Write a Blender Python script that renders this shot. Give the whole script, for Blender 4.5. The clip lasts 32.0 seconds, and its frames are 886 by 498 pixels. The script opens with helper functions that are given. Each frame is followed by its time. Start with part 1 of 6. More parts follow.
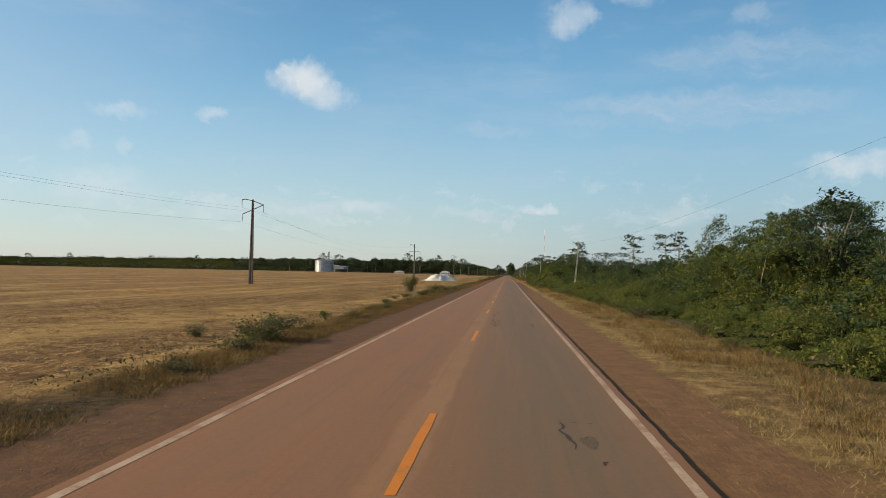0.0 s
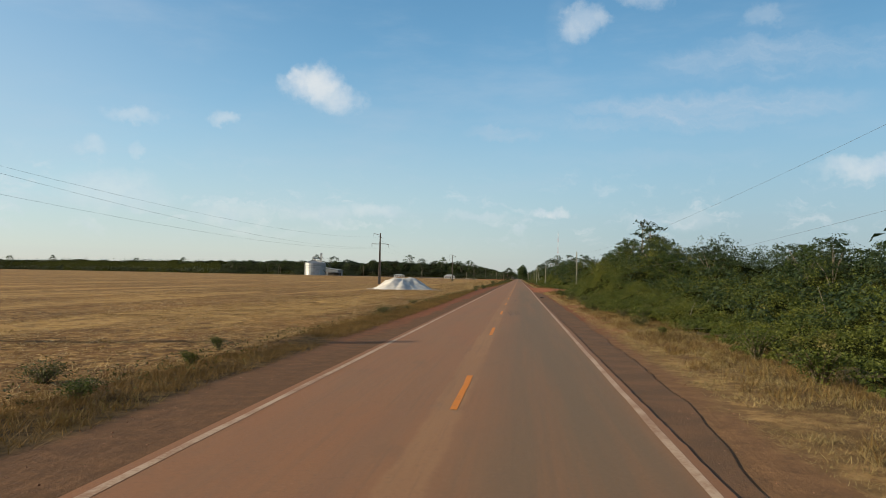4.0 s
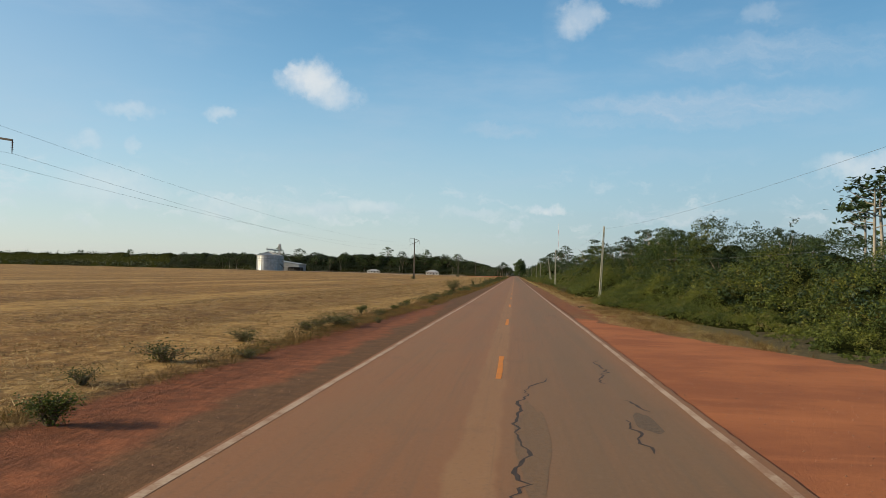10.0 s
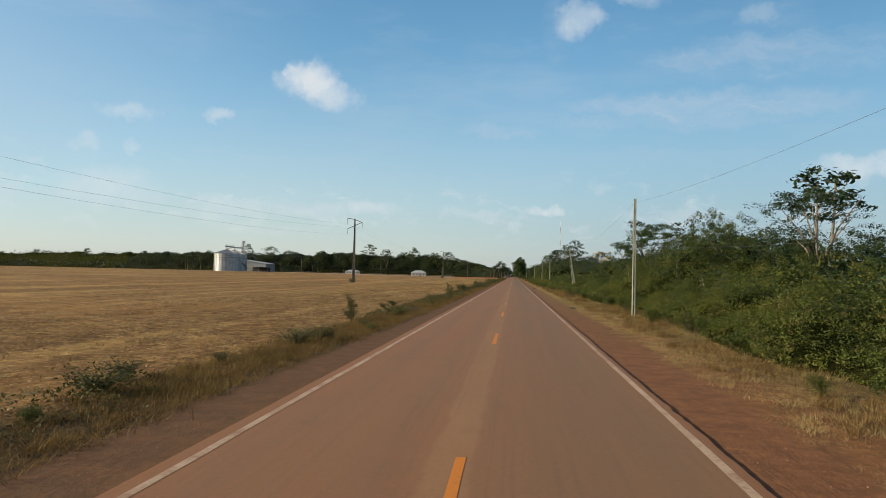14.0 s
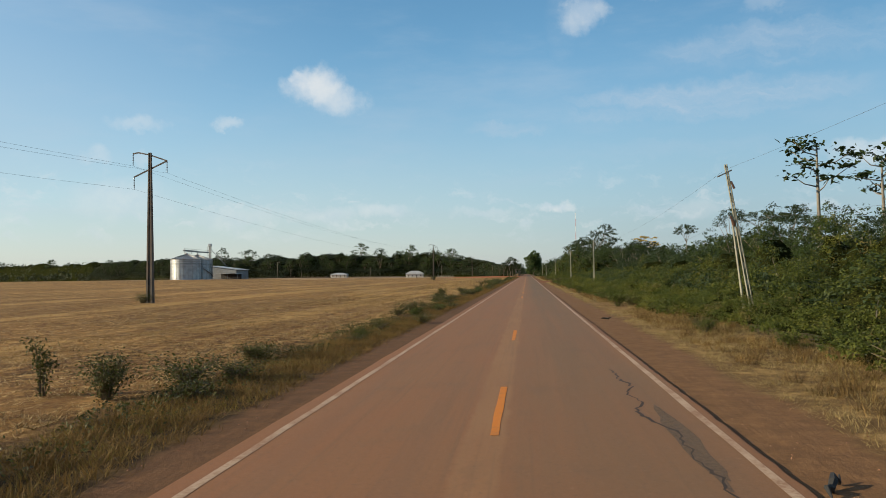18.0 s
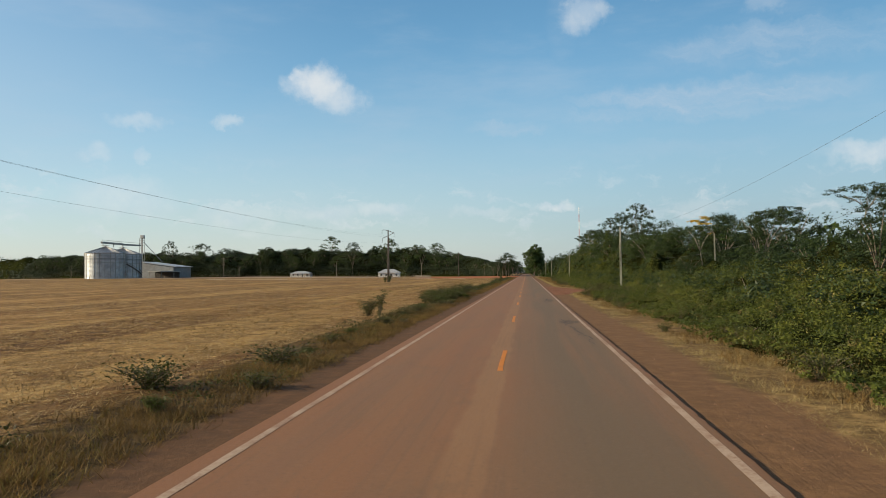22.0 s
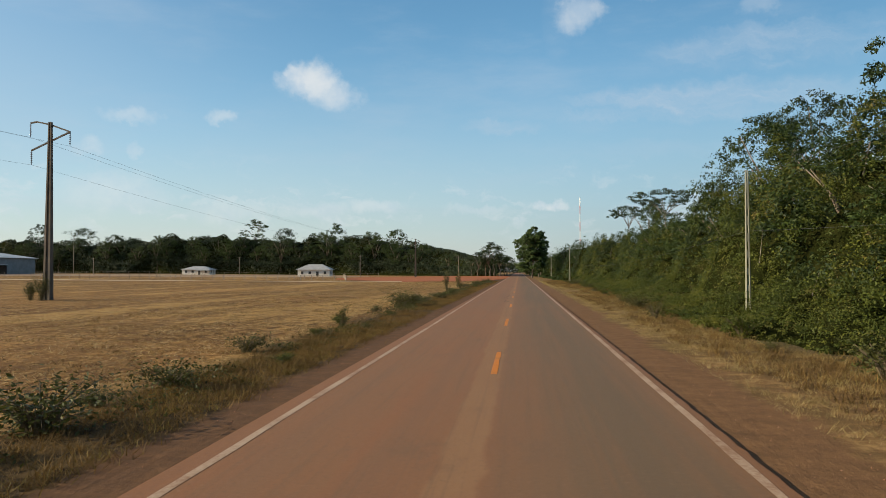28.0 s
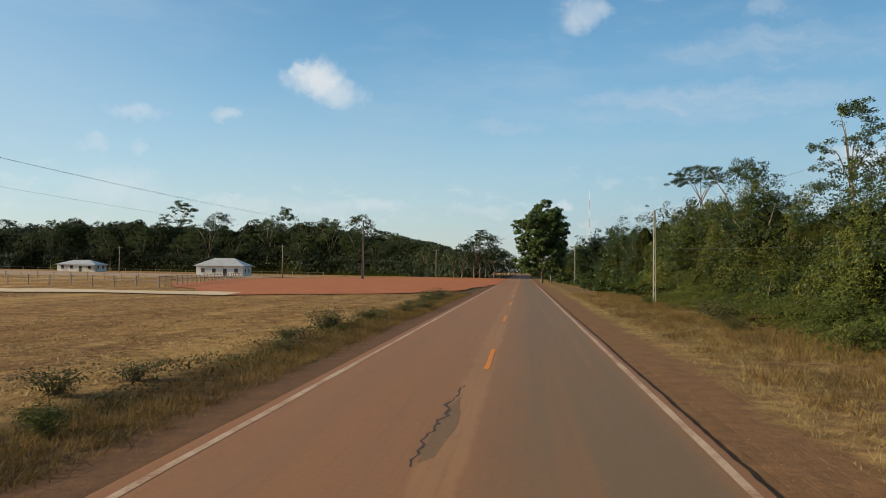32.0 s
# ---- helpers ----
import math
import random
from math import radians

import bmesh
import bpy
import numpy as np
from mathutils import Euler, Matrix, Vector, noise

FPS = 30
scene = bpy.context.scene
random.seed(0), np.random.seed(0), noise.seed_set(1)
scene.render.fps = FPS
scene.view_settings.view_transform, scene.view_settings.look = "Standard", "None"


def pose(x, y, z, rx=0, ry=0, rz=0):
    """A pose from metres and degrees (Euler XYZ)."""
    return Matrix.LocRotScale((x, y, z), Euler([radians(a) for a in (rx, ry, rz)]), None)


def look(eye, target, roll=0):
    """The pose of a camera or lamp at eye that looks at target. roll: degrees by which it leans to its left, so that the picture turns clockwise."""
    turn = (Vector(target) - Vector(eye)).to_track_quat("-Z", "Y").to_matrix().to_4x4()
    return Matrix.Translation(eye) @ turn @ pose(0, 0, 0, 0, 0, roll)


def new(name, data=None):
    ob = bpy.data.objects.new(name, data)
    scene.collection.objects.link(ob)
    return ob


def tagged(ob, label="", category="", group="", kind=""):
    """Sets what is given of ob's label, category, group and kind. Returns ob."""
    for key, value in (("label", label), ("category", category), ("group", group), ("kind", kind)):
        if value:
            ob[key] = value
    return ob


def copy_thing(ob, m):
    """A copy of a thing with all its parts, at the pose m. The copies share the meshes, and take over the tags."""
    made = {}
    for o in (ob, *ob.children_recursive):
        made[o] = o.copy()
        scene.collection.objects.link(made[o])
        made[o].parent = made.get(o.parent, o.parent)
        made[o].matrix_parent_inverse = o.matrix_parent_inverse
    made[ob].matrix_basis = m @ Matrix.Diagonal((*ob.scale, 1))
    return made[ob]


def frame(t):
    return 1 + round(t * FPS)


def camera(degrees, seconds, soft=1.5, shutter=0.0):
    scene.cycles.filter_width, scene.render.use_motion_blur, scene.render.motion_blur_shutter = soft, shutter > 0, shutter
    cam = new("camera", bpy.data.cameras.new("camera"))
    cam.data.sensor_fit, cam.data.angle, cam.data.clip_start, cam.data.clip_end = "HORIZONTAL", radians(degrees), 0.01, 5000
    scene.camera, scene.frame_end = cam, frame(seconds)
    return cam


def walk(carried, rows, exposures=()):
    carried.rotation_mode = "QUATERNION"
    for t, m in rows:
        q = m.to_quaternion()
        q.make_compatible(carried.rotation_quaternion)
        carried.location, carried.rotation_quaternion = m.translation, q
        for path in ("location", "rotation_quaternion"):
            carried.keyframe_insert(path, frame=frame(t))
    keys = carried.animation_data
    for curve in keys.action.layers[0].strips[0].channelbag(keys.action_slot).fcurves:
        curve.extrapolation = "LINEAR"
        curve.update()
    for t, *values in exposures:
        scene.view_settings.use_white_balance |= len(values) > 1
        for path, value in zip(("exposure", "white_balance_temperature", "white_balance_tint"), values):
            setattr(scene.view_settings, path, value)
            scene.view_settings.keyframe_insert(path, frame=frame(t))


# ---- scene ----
cam = camera(62.0, 32.0, 0.9)
PATH = [
    (0.0, (1.17, 0.00, 2.30), (0.292, 9.956, 2.628), 1.12),
    (0.5, (1.22, 12.29, 2.30), (0.357, 22.242, 2.638), 1.27),
    (1.0, (1.28, 24.51, 2.30), (0.423, 34.463, 2.647), 1.25),
    (1.5, (1.34, 36.60, 2.30), (0.481, 46.556, 2.626), 1.34),
    (2.0, (1.37, 48.65, 2.30), (0.517, 58.606, 2.626), 0.89),
    (2.5, (1.34, 60.73, 2.30), (0.432, 70.689, 2.624), 0.49),
    (3.0, (1.26, 72.87, 2.30), (0.282, 82.821, 2.630), 0.43),
    (3.5, (1.18, 85.08, 2.30), (0.152, 95.025, 2.659), 0.75),
    (4.0, (1.09, 97.36, 2.30), (0.063, 107.295, 2.675), 1.08),
    (4.5, (1.00, 109.68, 2.30), (0.002, 119.620, 2.682), 1.24),
    (5.0, (0.92, 122.04, 2.30), (-0.043, 131.986, 2.678), 1.26),
    (5.5, (0.85, 134.43, 2.30), (-0.085, 144.380, 2.667), 1.20),
    (6.0, (0.80, 146.84, 2.30), (-0.138, 156.790, 2.648), 1.33),
    (6.5, (0.76, 159.15, 2.30), (-0.194, 169.103, 2.641), 1.31),
    (7.0, (0.73, 171.45, 2.30), (-0.225, 181.403, 2.630), 1.15),
    (7.5, (0.69, 183.80, 2.30), (-0.265, 193.748, 2.656), 1.19),
    (8.0, (0.64, 196.18, 2.30), (-0.320, 206.127, 2.641), 1.35),
    (8.5, (0.58, 208.57, 2.30), (-0.397, 218.512, 2.644), 1.46),
    (9.0, (0.50, 221.00, 2.30), (-0.480, 230.945, 2.632), 1.45),
    (9.5, (0.40, 233.27, 2.30), (-0.576, 243.216, 2.632), 1.18),
    (10.0, (0.32, 245.42, 2.30), (-0.655, 255.363, 2.627), 1.30),
    (10.5, (0.27, 257.64, 2.30), (-0.682, 267.588, 2.640), 1.56),
    (11.0, (0.27, 269.92, 2.30), (-0.646, 279.867, 2.652), 1.66),
    (11.5, (0.36, 282.22, 2.30), (-0.474, 292.179, 2.649), 1.74),
    (12.0, (0.49, 294.48, 2.30), (-0.305, 304.444, 2.660), 1.44),
    (12.5, (0.58, 306.64, 2.30), (-0.230, 316.605, 2.628), 1.62),
    (13.0, (0.64, 318.71, 2.30), (-0.237, 328.666, 2.634), 1.33),
    (13.5, (0.65, 330.88, 2.30), (-0.269, 340.831, 2.630), 1.05),
    (14.0, (0.62, 343.15, 2.30), (-0.343, 353.102, 2.641), 1.22),
    (14.5, (0.59, 355.47, 2.30), (-0.403, 365.419, 2.646), 1.20),
    (15.0, (0.55, 367.83, 2.30), (-0.437, 377.775, 2.643), 1.14),
    (15.5, (0.51, 380.20, 2.30), (-0.457, 390.144, 2.638), 1.06),
    (16.0, (0.48, 392.55, 2.30), (-0.478, 402.500, 2.639), 0.94),
    (16.5, (0.46, 404.87, 2.30), (-0.512, 414.816, 2.653), 0.64),
    (17.0, (0.46, 417.13, 2.30), (-0.572, 427.065, 2.686), 0.03),
    (17.5, (0.49, 429.33, 2.30), (-0.609, 439.263, 2.659), -0.97),
    (18.0, (0.51, 441.54, 2.30), (-0.617, 451.476, 2.642), -0.88),
    (18.5, (0.49, 453.85, 2.30), (-0.646, 463.784, 2.620), -0.44),
    (19.0, (0.47, 466.29, 2.30), (-0.685, 476.220, 2.609), -0.33),
    (19.5, (0.47, 478.68, 2.30), (-0.642, 488.613, 2.618), -0.26),
    (20.0, (0.51, 491.04, 2.30), (-0.543, 500.978, 2.607), -0.30),
    (20.5, (0.60, 503.39, 2.30), (-0.430, 513.336, 2.610), -0.68),
    (21.0, (0.67, 515.77, 2.30), (-0.368, 525.707, 2.631), -0.92),
    (21.5, (0.68, 528.17, 2.30), (-0.400, 538.108, 2.634), -0.90),
    (22.0, (0.65, 540.61, 2.30), (-0.469, 550.538, 2.628), -0.59),
    (22.5, (0.58, 553.09, 2.30), (-0.571, 563.014, 2.595), -0.56),
    (23.0, (0.50, 565.71, 2.30), (-0.665, 575.635, 2.617), -0.65),
    (23.5, (0.40, 578.25, 2.30), (-0.770, 588.172, 2.616), -0.24),
    (24.0, (0.31, 590.73, 2.30), (-0.867, 600.654, 2.619), 0.12),
    (24.5, (0.26, 603.20, 2.30), (-0.867, 613.135, 2.583), 0.40),
    (25.0, (0.24, 615.66, 2.30), (-0.834, 625.595, 2.581), 0.57),
    (25.5, (0.26, 628.09, 2.30), (-0.792, 638.030, 2.588), 0.07),
    (26.0, (0.29, 640.48, 2.30), (-0.750, 650.417, 2.589), 0.04),
    (26.5, (0.34, 652.80, 2.30), (-0.703, 662.742, 2.588), 0.18),
    (27.0, (0.41, 665.05, 2.30), (-0.642, 674.990, 2.586), 0.31),
    (27.5, (0.49, 677.21, 2.30), (-0.560, 687.147, 2.590), 0.30),
    (28.0, (0.58, 689.25, 2.30), (-0.450, 699.196, 2.600), -0.04),
    (28.5, (0.66, 701.23, 2.30), (-0.357, 711.170, 2.595), 0.17),
    (29.0, (0.75, 713.15, 2.30), (-0.269, 723.094, 2.589), 0.13),
    (29.5, (0.82, 725.02, 2.30), (-0.236, 734.958, 2.581), -0.20),
    (30.0, (0.86, 736.88, 2.30), (-0.200, 746.817, 2.589), -0.08),
    (30.5, (0.87, 748.76, 2.30), (-0.208, 758.699, 2.578), -0.30),
    (31.0, (0.86, 760.68, 2.30), (-0.213, 770.613, 2.591), -0.47),
    (31.5, (0.84, 772.63, 2.30), (-0.219, 782.565, 2.595), 0.13),
    (32.0, (0.82, 784.60, 2.30), (-0.252, 794.539, 2.592), 0.60),
]
walk(cam, [(t, look(eye, target, roll)) for t, eye, target, roll in PATH])


# ---------------------------------------------------------------- light and sky
SUN_EL = 19.4
LIGHT_X, LIGHT_Y = 1.0, 0.265          # the way the light runs over the ground
SUN_AZ = math.degrees(math.atan2(-LIGHT_X, -LIGHT_Y))
SKY_STRENGTH = 0.152
scene.view_settings.exposure = 0.58

sun = new("sun", bpy.data.lights.new("sun", "SUN"))
sun.data.energy, sun.data.angle, sun.data.color = 4.8, radians(0.6), (1.0, 0.84, 0.58)
_h = math.hypot(LIGHT_X, LIGHT_Y)
sun.matrix_world = look((-60, -20, 60), (-60 + LIGHT_X / _h, -20 + LIGHT_Y / _h, 60 - math.tan(radians(SUN_EL))))

world = bpy.data.worlds.new("world")
scene.world = world
world.use_nodes = True
WT = world.node_tree


def wnode(kind, **given):
    n = WT.nodes.new(kind)
    if "op" in given:
        n.operation = given["op"]
    for i, v in given.get("i", {}).items():
        if isinstance(v, bpy.types.NodeSocket):
            WT.links.new(v, n.inputs[i])
        else:
            n.inputs[i].default_value = v
    return n


def wmath(op, a, b=0.0, c=0.0, clamp=False):
    n = wnode("ShaderNodeMath", op=op, i={0: a, 1: b, 2: c})
    n.use_clamp = clamp
    return n.outputs[0]


def wmix(fac, a, b):
    n = WT.nodes.new("ShaderNodeMix")
    n.data_type = "RGBA"
    for i, v in ((0, fac), (6, a), (7, b)):
        if isinstance(v, bpy.types.NodeSocket):
            WT.links.new(v, n.inputs[i])
        else:
            n.inputs[i].default_value = v if i == 0 else (*v, 1)
    return n.outputs[2]


def smooth(x, lo, hi):
    n = WT.nodes.new("ShaderNodeMapRange")
    n.interpolation_type = "SMOOTHSTEP"
    WT.links.new(x, n.inputs[0])
    n.inputs[1].default_value, n.inputs[2].default_value = lo, hi
    return n.outputs[0]


def wnoise(vec, scale, detail, rough=0.55):
    return wnode("ShaderNodeTexNoise", i={"Vector": vec, "Scale": scale, "Detail": detail, "Roughness": rough})


sky = wnode("ShaderNodeTexSky")
sky.sky_type, sky.sun_disc = "NISHITA", False
sky.sun_elevation, sky.sun_rotation = radians(SUN_EL), radians(SUN_AZ)
sky.air_density, sky.dust_density, sky.ozone_density, sky.altitude = 1.0, 0.25, 1.8, 60

coord = wnode("ShaderNodeTexCoord").outputs["Generated"]
split = wnode("ShaderNodeSeparateXYZ", i={0: coord})
dx, dy, dz = split.outputs
az = wmath("MULTIPLY", wmath("ARCTAN2", dx, dy), 57.29578)
el = wmath("MULTIPLY", wmath("ARCSINE", dz), 57.29578)
warp = wnoise(coord, 26.0, 6.0, 0.62)
wsep = wnode("ShaderNodeSeparateColor", i={0: warp.outputs["Color"]})
azw = wmath("ADD", az, wmath("MULTIPLY", wmath("SUBTRACT", wsep.outputs[0], 0.5), 3.6))
elw = wmath("ADD", el, wmath("MULTIPLY", wmath("SUBTRACT", wsep.outputs[1], 0.5), 2.6))

# cumulus: azimuth (right of the road), elevation, half width, half height, density
CUMULUS = ((-16.2, 14.4, 2.3, 1.4, 0.9), (-14.5, 13.5, 2.0, 1.2, 0.62), (-17.4, 15.0, 0.9, 0.6, 0.8), (4.6, 19.2, 1.8, 1.2, 0.55), (9.0, 20.8, 2.0, 0.9, 0.4), (24.4, 8.0, 3.4, 0.9, 0.6), (17.6, 18.6, 1.4, 0.7, 0.22),
           (-29.0, 11.0, 1.9, 0.6, 0.34), (-31.8, 8.6, 0.9, 0.6, 0.3), (-28.8, 8.8, 0.8, 0.6, 0.28), (-22.8, 11.4, 1.1, 0.5, 0.4),
           (-30.0, 5.6, 3.4, 1.6, 0.35), (-11.0, 5.0, 2.6, 0.6, 0.4), (-15.5, 4.6, 2.4, 0.7, 0.35), (2.4, 5.0, 1.1, 0.4, 0.6),
           (-3.2, 4.7, 2.2, 0.4, 0.3), (13.0, 4.6, 2.0, 0.9, 0.25), (-22.0, 4.4, 3.0, 0.8, 0.3))
# wisps of high cloud: azimuth, elevation, half width, half height, density
CIRRUS = ((13.0, 12.4, 11.0, 1.4, 0.85), (18.5, 15.8, 9.0, 1.6, 0.6), (-1.2, 11.2, 3.2, 0.6, 0.6), (3.0, 18.6, 1.2, 3.0, 0.22), (10.0, 9.0, 8.0, 0.8, 0.22))
cumulus = None
for ca, ce, cw, ch, cd in CUMULUS:
    u = wmath("MULTIPLY", wmath("SUBTRACT", azw, ca), 1 / cw)
    v = wmath("MULTIPLY", wmath("SUBTRACT", elw, ce), 1 / ch)
    d2 = wmath("ADD", wmath("MULTIPLY", u, u), wmath("MULTIPLY", v, v))
    puff = wmath("MULTIPLY", smooth(wmath("SUBTRACT", 1.6, d2), 0.0, 1.9), cd)
    cumulus = puff if cumulus is None else wmath("MAXIMUM", cumulus, puff)

# banks of small far cumulus low over the horizon
bank = wnode("ShaderNodeCombineXYZ", i={0: wmath("MULTIPLY", azw, 0.30), 1: wmath("MULTIPLY", elw, 0.75), 2: 1.3})
bank = smooth(wnoise(bank.outputs[0], 1.15, 6.0, 0.62).outputs[0], 0.50, 0.70)
bank = wmath("MULTIPLY", bank, wmath("MULTIPLY", smooth(el, 1.5, 4.0), wmath("SUBTRACT", 1.0, smooth(el, 5.0, 9.5))))
cumulus = wmath("MAXIMUM", cumulus, wmath("MULTIPLY", bank, 0.34))

# thin high veil, stretched along the horizon, and the haze over it
flat = wnode("ShaderNodeCombineXYZ", i={0: wmath("MULTIPLY", az, 0.045), 1: wmath("MULTIPLY", el, 0.17), 2: 3.7})
veil = smooth(wnoise(flat.outputs[0], 1.5, 7.0, 0.6).outputs[0], 0.44, 0.78)
band = wmath("MULTIPLY", smooth(el, 1.0, 9.0), wmath("SUBTRACT", 1.0, smooth(el, 17.0, 27.0)))
side = wmath("MULTIPLY_ADD", smooth(az, -5.0, 14.0), 0.02, 0.26)
veil = wmath("MULTIPLY", wmath("MULTIPLY", veil, band), side)
streak = wnode("ShaderNodeCombineXYZ", i={0: wmath("MULTIPLY", azw, 0.10), 1: wmath("MULTIPLY", wmath("MULTIPLY_ADD", az, 0.10, elw), 0.42), 2: 8.1})
wisp = smooth(wnoise(streak.outputs[0], 1.6, 7.0, 0.62).outputs[0], 0.22, 0.86)
for ca, ce, cw, ch, cd in CIRRUS:
    u = wmath("MULTIPLY", wmath("SUBTRACT", az, ca), 1 / cw)
    v = wmath("MULTIPLY", wmath("SUBTRACT", elw, ce), 1 / ch)
    puff = wmath("MULTIPLY", smooth(wmath("SUBTRACT", 1.5, wmath("ADD", wmath("MULTIPLY", u, u), wmath("MULTIPLY", v, v))), 0.0, 1.5), cd)
    veil = wmath("MAXIMUM", veil, wmath("MULTIPLY", puff, wisp))
low = wmath("MULTIPLY", wmath("SUBTRACT", 1.0, smooth(el, -1.0, 19.0)), wmath("MULTIPLY_ADD", smooth(az, -10.0, 20.0), 0.14, 0.70))
leftglow = wmath("MULTIPLY", wmath("SUBTRACT", 1.0, smooth(az, -48.0, -8.0)), wmath("SUBTRACT", 1.0, smooth(el, 4.0, 30.0)))
low = wmath("MAXIMUM", low, wmath("MULTIPLY", leftglow, 0.7))

hsv = wnode("ShaderNodeHueSaturation", i={"Hue": 0.489, "Saturation": 1.20, "Value": 1.10, "Color": sky.outputs[0]})
pale = wnode("ShaderNodeHueSaturation", i={"Hue": 0.5, "Saturation": 0.55, "Value": 1.1, "Color": sky.outputs[0]})
dome = wmix(smooth(el, 24.0, 48.0), hsv.outputs[0], (0, 0, 0))
WT.links.new(pale.outputs[0], dome.node.inputs[7])
deep = wmath("MULTIPLY_ADD", smooth(az, -2.0, 30.0), -0.20 * SKY_STRENGTH, SKY_STRENGTH)
blue = wnode("ShaderNodeVectorMath", op="SCALE", i={0: dome, "Scale": deep}).outputs[0]
haze = wmix(smooth(az, -22.0, 16.0), (0.455, 0.545, 0.62), (0.285, 0.40, 0.515))
col = wmix(low, blue, haze)
col = wmix(veil, col, (0.50, 0.60, 0.71))
shade = wmix(smooth(wsep.outputs[2], 0.35, 0.62), (0.62, 0.70, 0.78), (0.80, 0.82, 0.82))
col = wmix(cumulus, col, shade)
WT.links.new(col, WT.nodes["Background"].inputs[0])
WT.nodes["Background"].inputs[1].default_value = 0.67

# ---------------------------------------------------------------- materials
class Shade:
    """A small node builder over one material."""

    def __init__(self, name, rough=0.85, metal=0.0, spec=0.3):
        self.m = bpy.data.materials.new(name)
        self.m.use_nodes = True
        self.t = self.m.node_tree
        self.b = self.t.nodes["Principled BSDF"]
        self.b.inputs["Roughness"].default_value, self.b.inputs["Metallic"].default_value = rough, metal
        self.b.inputs["Specular IOR Level"].default_value = spec
        self.xyz = self.t.nodes.new("ShaderNodeTexCoord").outputs["Object"]

    def put(self, n, i, v):
        if isinstance(v, bpy.types.NodeSocket):
            self.t.links.new(v, n.inputs[i])
        else:
            n.inputs[i].default_value = (*v, 1) if isinstance(v, tuple) and len(v) == 3 and n.inputs[i].type == "RGBA" else v

    def math(self, op, a, b=0.0, clamp=False):
        n = self.t.nodes.new("ShaderNodeMath")
        n.operation, n.use_clamp = op, clamp
        self.put(n, 0, a), self.put(n, 1, b)
        return n.outputs[0]

    def stretch(self, x=1.0, y=1.0, z=1.0, turn=0.0):
        n = self.t.nodes.new("ShaderNodeMapping")
        n.inputs["Scale"].default_value, n.inputs["Rotation"].default_value = (x, y, z), (0, 0, radians(turn))
        self.t.links.new(self.xyz, n.inputs[0])
        return n.outputs[0]

    def noise(self, scale, detail=4.0, rough=0.6, vec=None):
        n = self.t.nodes.new("ShaderNodeTexNoise")
        n.inputs["Scale"].default_value, n.inputs["Detail"].default_value, n.inputs["Roughness"].default_value = scale, detail, rough
        self.t.links.new(vec or self.xyz, n.inputs["Vector"])
        return n.outputs[0]

    def step(self, x, lo, hi):
        n = self.t.nodes.new("ShaderNodeMapRange")
        n.interpolation_type = "SMOOTHSTEP"
        self.put(n, 0, x)
        n.inputs[1].default_value, n.inputs[2].default_value = lo, hi
        return n.outputs[0]

    def mix(self, fac, a, b, kind="MIX"):
        n = self.t.nodes.new("ShaderNodeMix")
        n.data_type, n.blend_type = "RGBA", kind
        self.put(n, 0, fac), self.put(n, 6, a), self.put(n, 7, b)
        return n.outputs[2]

    def axis(self, k):
        n = self.t.nodes.new("ShaderNodeSeparateXYZ")
        self.t.links.new(self.xyz, n.inputs[0])
        return n.outputs[k]

    def luck(self, island=False):
        if island:
            return self.t.nodes.new("ShaderNodeNewGeometry").outputs["Random Per Island"]
        return self.t.nodes.new("ShaderNodeObjectInfo").outputs["Random"]

    def bump(self, height, strength=0.4, dist=0.02):
        n = self.t.nodes.new("ShaderNodeBump")
        n.inputs["Strength"].default_value, n.inputs["Distance"].default_value = strength, dist
        self.put(n, "Height", height)
        self.t.links.new(n.outputs[0], self.b.inputs["Normal"])

    def done(self, colour):
        self.put(self.b, "Base Color", colour)
        return self.m


def plain(name, a, b, scale=3.0, fine=40.0, rough=0.8, metal=0.0, bump=0.3, dist=0.01, spec=0.3):
    """Two tones of one surface, stained at one scale and grained at another."""
    s = Shade(name, rough, metal, spec)
    big, small = s.noise(scale), s.noise(fine, 3.0)
    c = s.mix(s.step(big, 0.35, 0.68), a, b)
    c = s.mix(s.math("MULTIPLY", s.step(small, 0.45, 0.75), 0.35), c, tuple(v * 0.55 for v in a))
    if bump:
        s.bump(small, bump, dist)
    return s.done(c)


def leafy(name, a, b, c, through_light=0.3, rough=0.55):
    """Leaves: each its own tone, darker or yellower, part of the light passing through."""
    s = Shade(name, rough, 0.0, 0.25)
    tone = s.mix(s.luck(True), a, b)
    tone = s.mix(s.math("MULTIPLY", s.step(s.noise(0.22, 3.0), 0.42, 0.72), 0.7), tone, c)
    tone = s.mix(s.math("MULTIPLY", s.step(s.noise(0.75, 3.0), 0.46, 0.64), 0.75), tone, tuple(v * 0.5 for v in a))
    tone = s.mix(s.math("MULTIPLY", s.luck(), 0.3), tone, b)
    m = s.done(tone)
    tr = s.t.nodes.new("ShaderNodeBsdfTranslucent")
    s.t.links.new(tone, tr.inputs[0])
    mx = s.t.nodes.new("ShaderNodeMixShader")
    mx.inputs[0].default_value = through_light
    s.t.links.new(s.b.outputs[0], mx.inputs[1]), s.t.links.new(tr.outputs[0], mx.inputs[2])
    s.t.links.new(mx.outputs[0], s.t.nodes["Material Output"].inputs[0])
    return m


